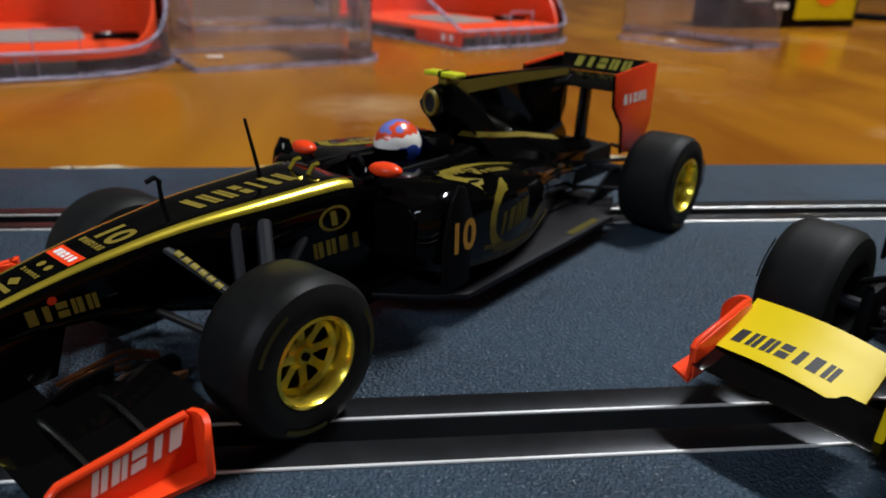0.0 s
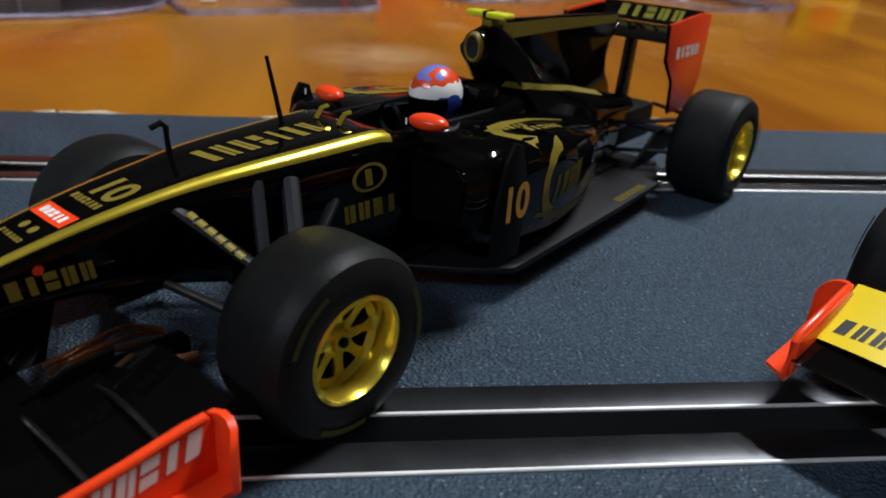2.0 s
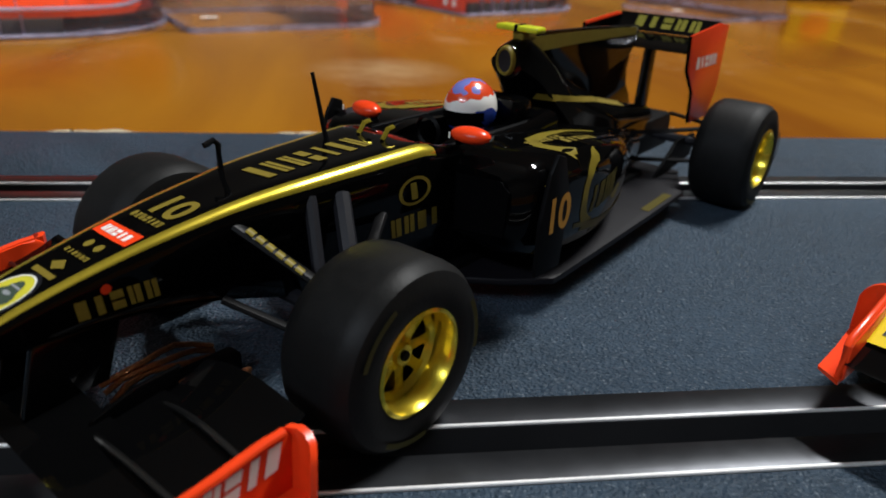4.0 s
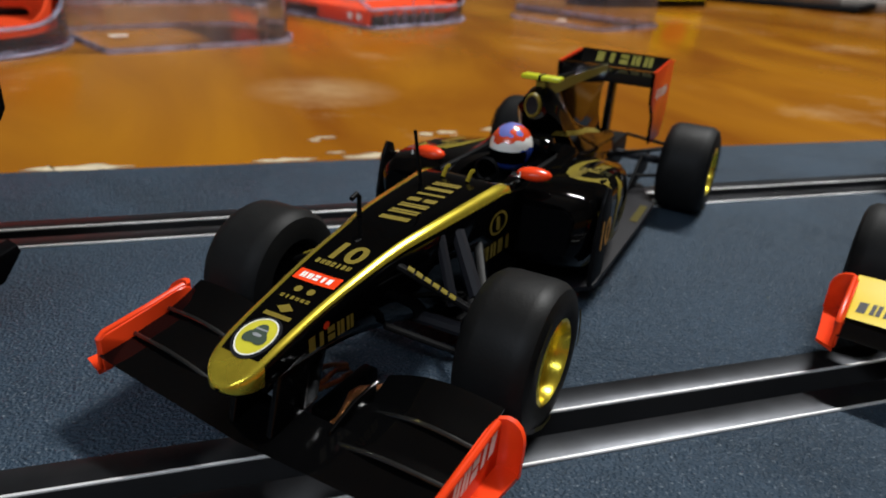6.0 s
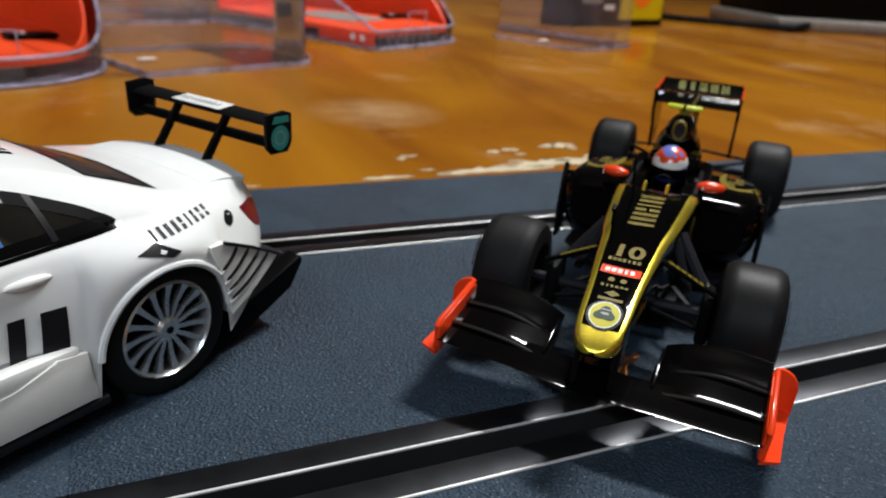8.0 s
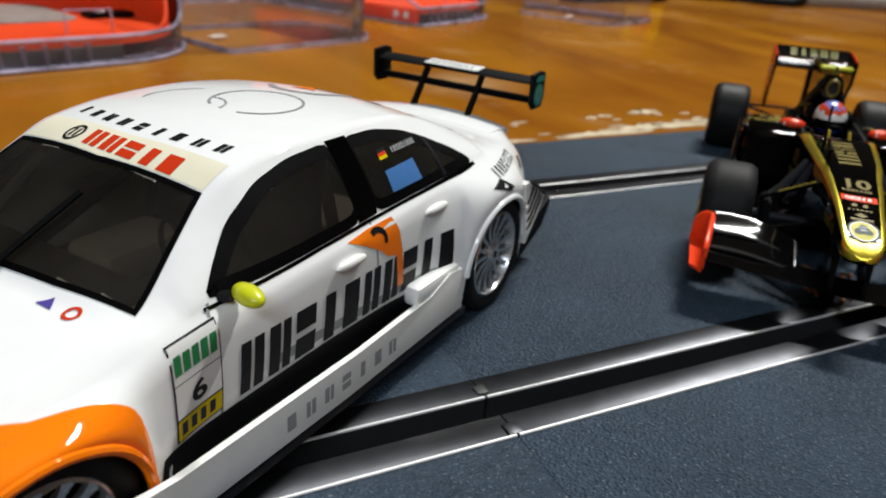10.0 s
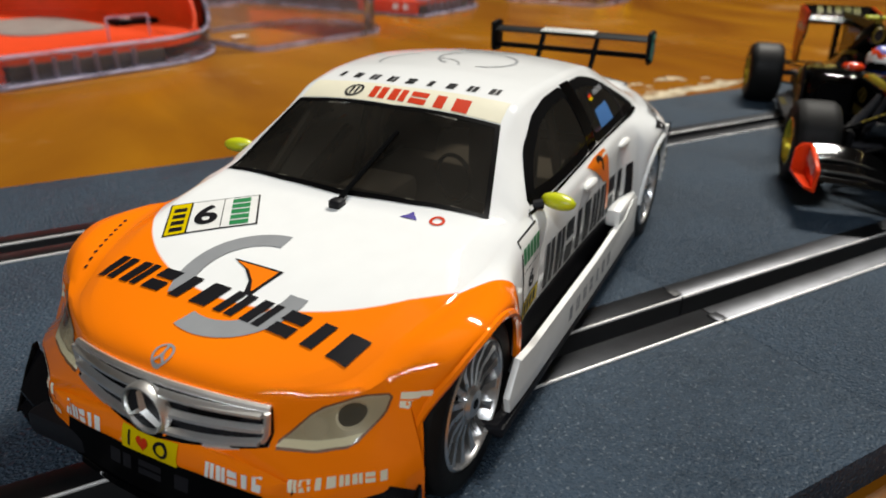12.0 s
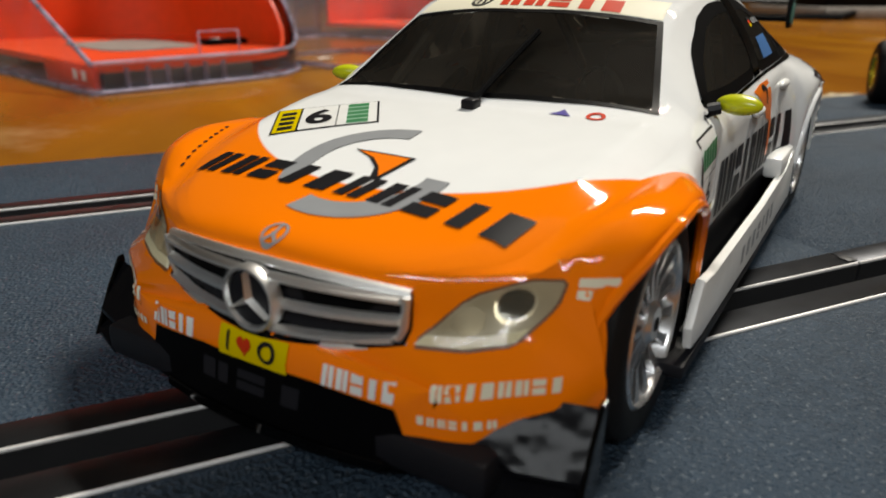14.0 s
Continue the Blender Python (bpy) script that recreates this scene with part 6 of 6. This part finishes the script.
    bm = plate([(-130.6, -7.0), (-134.3, -7.0), (-134.3, 6.0), (-130.6, 6.0)], 0.08, "z", 35.05)
    for v in bm.verts:
        v.co.z -= 0.10 * (v.co.x + 132.4)
    part("wing_label", bm, M_WHITE, wing, "white label")
    bm = bmesh.new()
    for p in bars(8, 11, 1.4, 0.3):
        bm.faces.new([bm.verts.new((-132.4 - v, u - 0.7, 35.12 + 0.1 * v)) for u, v in p])
    part("wing_label_name", bm, M_GREYINK, wing)
    for s in (-1, 1):
        end = part("wing_end", plate([(-129.2, 36.2), (-129.4, 30.4), (-130.6, 29.2), (-134.4, 29.2), (-135.4, 31), (-135.3, 36.0), (-133.4, 36.6)], 0.8, "y", s * 18.9, bevel=0.2), M_SATIN, wing)
        part("wing_end_disc", plate(oval(-132.4, 32.0, 2.1, 2.2, 24), 0.06, "y", s * 19.36), M_TEAL, end, "teal disc")
        part("wing_end_band", plate([(-130.6, 34.6), (-131.2, 35.8), (-134.4, 35.7), (-134.6, 34.6)], 0.06, "y", s * 19.36), M_TEAL, end)
        part("wing_end_ring", loft([[(x, s * 19.4, z) for x, z in q] for q in (oval(-132.4, 32.0, 1.0, 1.0, 16), oval(-132.4, 32.0, 1.3, 1.3, 16))], caps=False), M_GREYINK, end)
        part("wing_strut", plate([(-124.6, 25.0), (-126.6, 25.0), (-133.2, 34.4), (-131.4, 34.4)], 0.9, "y", s * 6.6, bevel=0.2), M_SATIN, wing)
    return car


touring_car(pose(-0.2026, -0.0067, 0, 0, 0, 213.5))


# ---- things behind the track ----
def rounded(x0, x1, y0, y1, radii, n=10):
    """A rectangle outline with a radius for each corner, from (x0, y0) counter-clockwise."""
    out = []
    for (cx, cy, a), r in zip(((x0, y0, 180), (x1, y0, 270), (x1, y1, 0), (x0, y1, 90)), radii):
        ox, oy = cx + (r if cx == x0 else -r), cy + (r if cy == y0 else -r)
        for i in range(n + 1):
            u = radians(a + 90 * i / n)
            out.append((ox + r * math.cos(u), oy + r * math.sin(u)))
    return out


def tray_wall(outline, z0, z1, thick):
    """A thin wall that follows an outline."""
    inner = grown(outline, -thick)
    rings = [[(x, y, z0) for x, y in outline], [(x, y, z1) for x, y in outline], [(x, y, z1) for x, y in inner], [(x, y, z0) for x, y in inner], [(x, y, z0) for x, y in outline]]
    return loft(rings, caps=False)


def sheet_wall(outline, z0, z1):
    """The outer skin of a thin clear wall; its edges are parts of their own."""
    return loft([[(x, y, z) for x, y in outline] for z in (z0, (z0 + z1) / 2, z1)], caps=False)


def smooth_step(a, b, v):
    t = min(1, max(0, (v - a) / (b - a)))
    return t * t * (3 - 2 * t)


def display_base(m, label):
    """A red plinth in a clear tray, square at one front corner and round at the other; a red wall sweeps up round its back."""
    t = thing("display_base", label, "display case", m, "display bases")
    part("plinth", plate(rounded(4, 122, 5, 184, (3, 52, 52, 3)), 3, "z", 9.5, bevel=0.8), M_CARD, t, "red plinth deck")


    def height(x, y):
        return 11 + 84 * smooth_step(8, 130, y) * smooth_step(36, 112, x + max(0, y - 80) * 1.1)
    o = [p for p in rounded(5, 121, 6, 183, (3, 52, 52, 3), 14) if p[1] > 8]
    inner = grown(o, -1.4)
    rings = [[(x, y, 9.0), (x, y, height(x, y)), (a, b, height(x, y)), (a, b, 9.0)] for (x, y), (a, b) in zip(o, inner)]
    part("back_wall", loft(rings), M_CARD, t, "red curved back wall")
    rim = rounded(0, 127, 0, 189, (2, 58, 58, 2), 14)
    part("clear_rim", loft([[(x, y, 0) for x, y in rim], [(x, y, height(x, y) + 1.5) for x, y in rim]], caps=False), M_CLEAR, t, "clear plastic rim")
    part("rim_edge", tube([(x, y, height(x, y) + 1.5) for x, y in rim] + [(*rim[0], height(*rim[0]) + 1.5)], 1.1, n=6), M_EDGE, t)
    part("clear_foot", plate(rounded(-2, 129, -2, 191, (2, 60, 60, 2)), 1.5, "z", 0.9, bevel=0.3), M_EDGE, t, "clear plastic foot")
    part("foot_edge", tube([(x, y - 2.2, 1.2) for x, y in rim[12:26]] , 0.9, n=6), M_EDGE, t)
    part("hollow", box(6, 76, 4, 6, 1.5, 8.0, 0.3), M_CABIN, t, "dark hollow behind the clear rim")
    for i in range(6):
        part("clear_rib", box(14 + 9 * i, 15.2 + 9 * i, 1.2, 3.6, 1.6, 10), M_EDGE, t)
    part("plinth_label", box(2.4, 4.6, 6, 60, 1.5, 11.0, 0.2), M_RED, t)
    for i in range(2):
        part("plinth_mark", box(2.0, 2.35, 14 + 9 * i, 18 + 9 * i, 4.4, 8.4), M_WHITE, t)
    part("deck_recess", plate(rounded(34, 84, 60, 130, (14, 14, 14, 14)), 0.5, "z", 11.3), M_GREY, t, "grey-brown printed patch")
    clip = part("screw_block", box(88, 112, 64, 76, 11.1, 14.0, 0.8), M_SATIN, t, "black screw block")
    part("screw_head", revolve([(0.01, 0.5), (3.0, 0.5), (3.3, 0)], (0, 0, 0), 1, 16), M_SILVER, clip).matrix_local = pose(0.095, 0.070, 0.0141, 90, 0, 0)
    for a, b in ((58, 58.8), (79, 79.8)):
        part("clear_post", box(a, b, 20, 20.8, 11, 22, 0.1), M_EDGE, t)
    part("clear_post", box(58.8, 79, 20, 20.8, 21.2, 22, 0.1), M_EDGE, t)
    return t


def clear_cover(m, w, d, h, r, label):
    """An upturned clear box with one open side, thin walls, a rim round its foot."""
    t = thing("clear_cover", label, "display cover", m, "clear covers")
    o = rounded(0, w, 0, d, (r[0], r[1], r[2], r[3]), 8)
    part("wall", sheet_wall(o, 0.6, h), M_CLEAR, t)
    part("foot_edge", tray_wall(grown(o, 3.0), 0, 2.6, 0.8), M_EDGE, t)
    part("top_edge", tray_wall(o, h, h + 1.5, 1.4), M_EDGE, t)
    part("label_tab", box(w * 0.12, w * 0.12 + 9, d * 0.5, d * 0.5 + 5, 1.8, 2.3), M_WHITE, t)
    return t


display_base(pose(-0.2150, 0.2650, TABLE_Z, 0, 0, 22), "red display plinth in a clear plastic tray, empty")
display_base(pose(0.0570, 0.4150, TABLE_Z, 0, 0, 30), "red display plinth in a clear plastic tray beside clear covers")
clear_cover(pose(-0.0930, 0.3180, TABLE_Z, 0, 0, 24), 108, 74, 78, (3, 26, 26, 3), "empty clear plastic display cover standing on the table")
clear_cover(pose(0.2350, 0.4250, TABLE_Z, 0, 0, 28), 78, 90, 82, (8, 3, 3, 8), "empty clear plastic display cover standing on the table")
clear_cover(pose(-0.1400, 0.5200, TABLE_Z, 0, 0, 20), 118, 80, 80, (3, 26, 26, 3), "empty clear plastic display cover behind the red plinth")

pack = thing("packaging_box", "black and yellow printed cardboard box", "box", pose(0.335, 0.60, TABLE_Z, 0, 0, 14))
part("carton", box(0, 150, 0, 60, 0, 95, 1.0), M_SATIN, pack)
part("yellow_panel", box(72, 146, -0.5, -0.05, 8, 90), M_YELLOW, pack, "yellow printed panel")
part("orange_shape", plate(oval(108, 46, 20, 26, 20), 0.3, "y", -0.7), M_ORANGE, pack)
part("grey_panel", box(10, 40, -0.5, -0.05, 24, 60), M_GREY, pack)
for i in range(3):
    part("white_bar", box(46, 62, -0.5, -0.05, 18 + 14 * i, 23 + 14 * i), M_WHITE, pack)

unit = thing("control_box", "black plastic box on a grey base", "electronics", pose(0.66, 0.63, TABLE_Z, 0, 0, -12))
part("base", box(0, 320, 0, 170, 0, 16, 4), M_GREY, unit, "grey base")
part("case", box(6, 314, 6, 164, 16, 90, 8), M_SATIN, unit)
part("cable", tube([(40, -2, 8), (10, -18, 4), (-40, 20, 3), (-110, 60, 3), (-190, 130, 3)], 5, n=8), M_SATIN, unit, "black cable")

carton = thing("carton", "small tan cardboard box with a dark base", "box", pose(-0.262, 0.470, TABLE_Z, 0, 0, 10))
part("tan_body", box(0, 58, 0, 40, 12, 62, 1.2), M_TAN, carton)
part("dark_base", box(6, 66, -3, 38, 0, 12, 1.0), M_SATIN, carton)
part("white_label", box(4, 22, -0.6, -0.1, 26, 44), M_WHITE, carton)

pen = thing("blue_strip", "small blue plastic strip lying on the table", "strip", pose(-0.292, 0.258, TABLE_Z, 0, 0, 12))
part("body", box(0, 34, 0, 7, 0, 3, 0.8), M_BLUEINK, pen)

plug = thing("round_plug", "black round plug lying on the wooden table beside the track", "plug", pose(-0.1330, -0.0445, TABLE_Z))
part("body", revolve([(0.01, 3.6), (3.4, 3.6), (4.4, 2.8), (4.6, 0.0)], (0, 0, 0), 1, 24), M_SATIN, plug).matrix_local = pose(0, 0, 0, 90, 0, 0)
part("ring", revolve([(2.2, 3.65), (2.5, 3.9), (2.8, 3.65)], (0, 0, 0), 1, 24), M_GREYINK, plug, "grey ring").matrix_local = pose(0, 0, 0, 90, 0, 0)

# flaked pale paint along the far edge of the track
rng = np.random.default_rng(5)


def flake(x, y, w, d, seed):
    r = np.random.default_rng(seed)
    pts = [(math.cos(a) * w / 2 * (0.55 + 0.7 * r.random()), math.sin(a) * d / 2 * (0.35 + 0.9 * r.random())) for a in (2 * math.pi * i / 34 for i in range(34))]
    ob = thing("paint_flake", "flat ragged patch of flaked cream paint on the wooden table", "paint mark", pose(x, y, TABLE_Z), "paint flakes")
    part("flake", plate(pts, 0.25, "z", 0.13), M_FLAKE, ob)


for i in range(16):
    u = rng.random()
    flake(-0.02 + 0.11 * u, 0.1405 + 0.008 * u + 0.02 * rng.random() ** 2, 3 + 6 * rng.random(), 1.5 + 2 * rng.random(), 40 + i)
for fx, fy, fw, fd, seed in ((0.009, 0.1395, 44, 7, 3), (0.042, 0.1440, 52, 9, 4), (0.068, 0.1475, 26, 8, 8), (-0.085, 0.1375, 26, 6, 5), (0.051, 0.1660, 16, 7, 6), (-0.030, 0.1380, 18, 3, 7)):
    flake(fx, fy, fw, fd, seed)
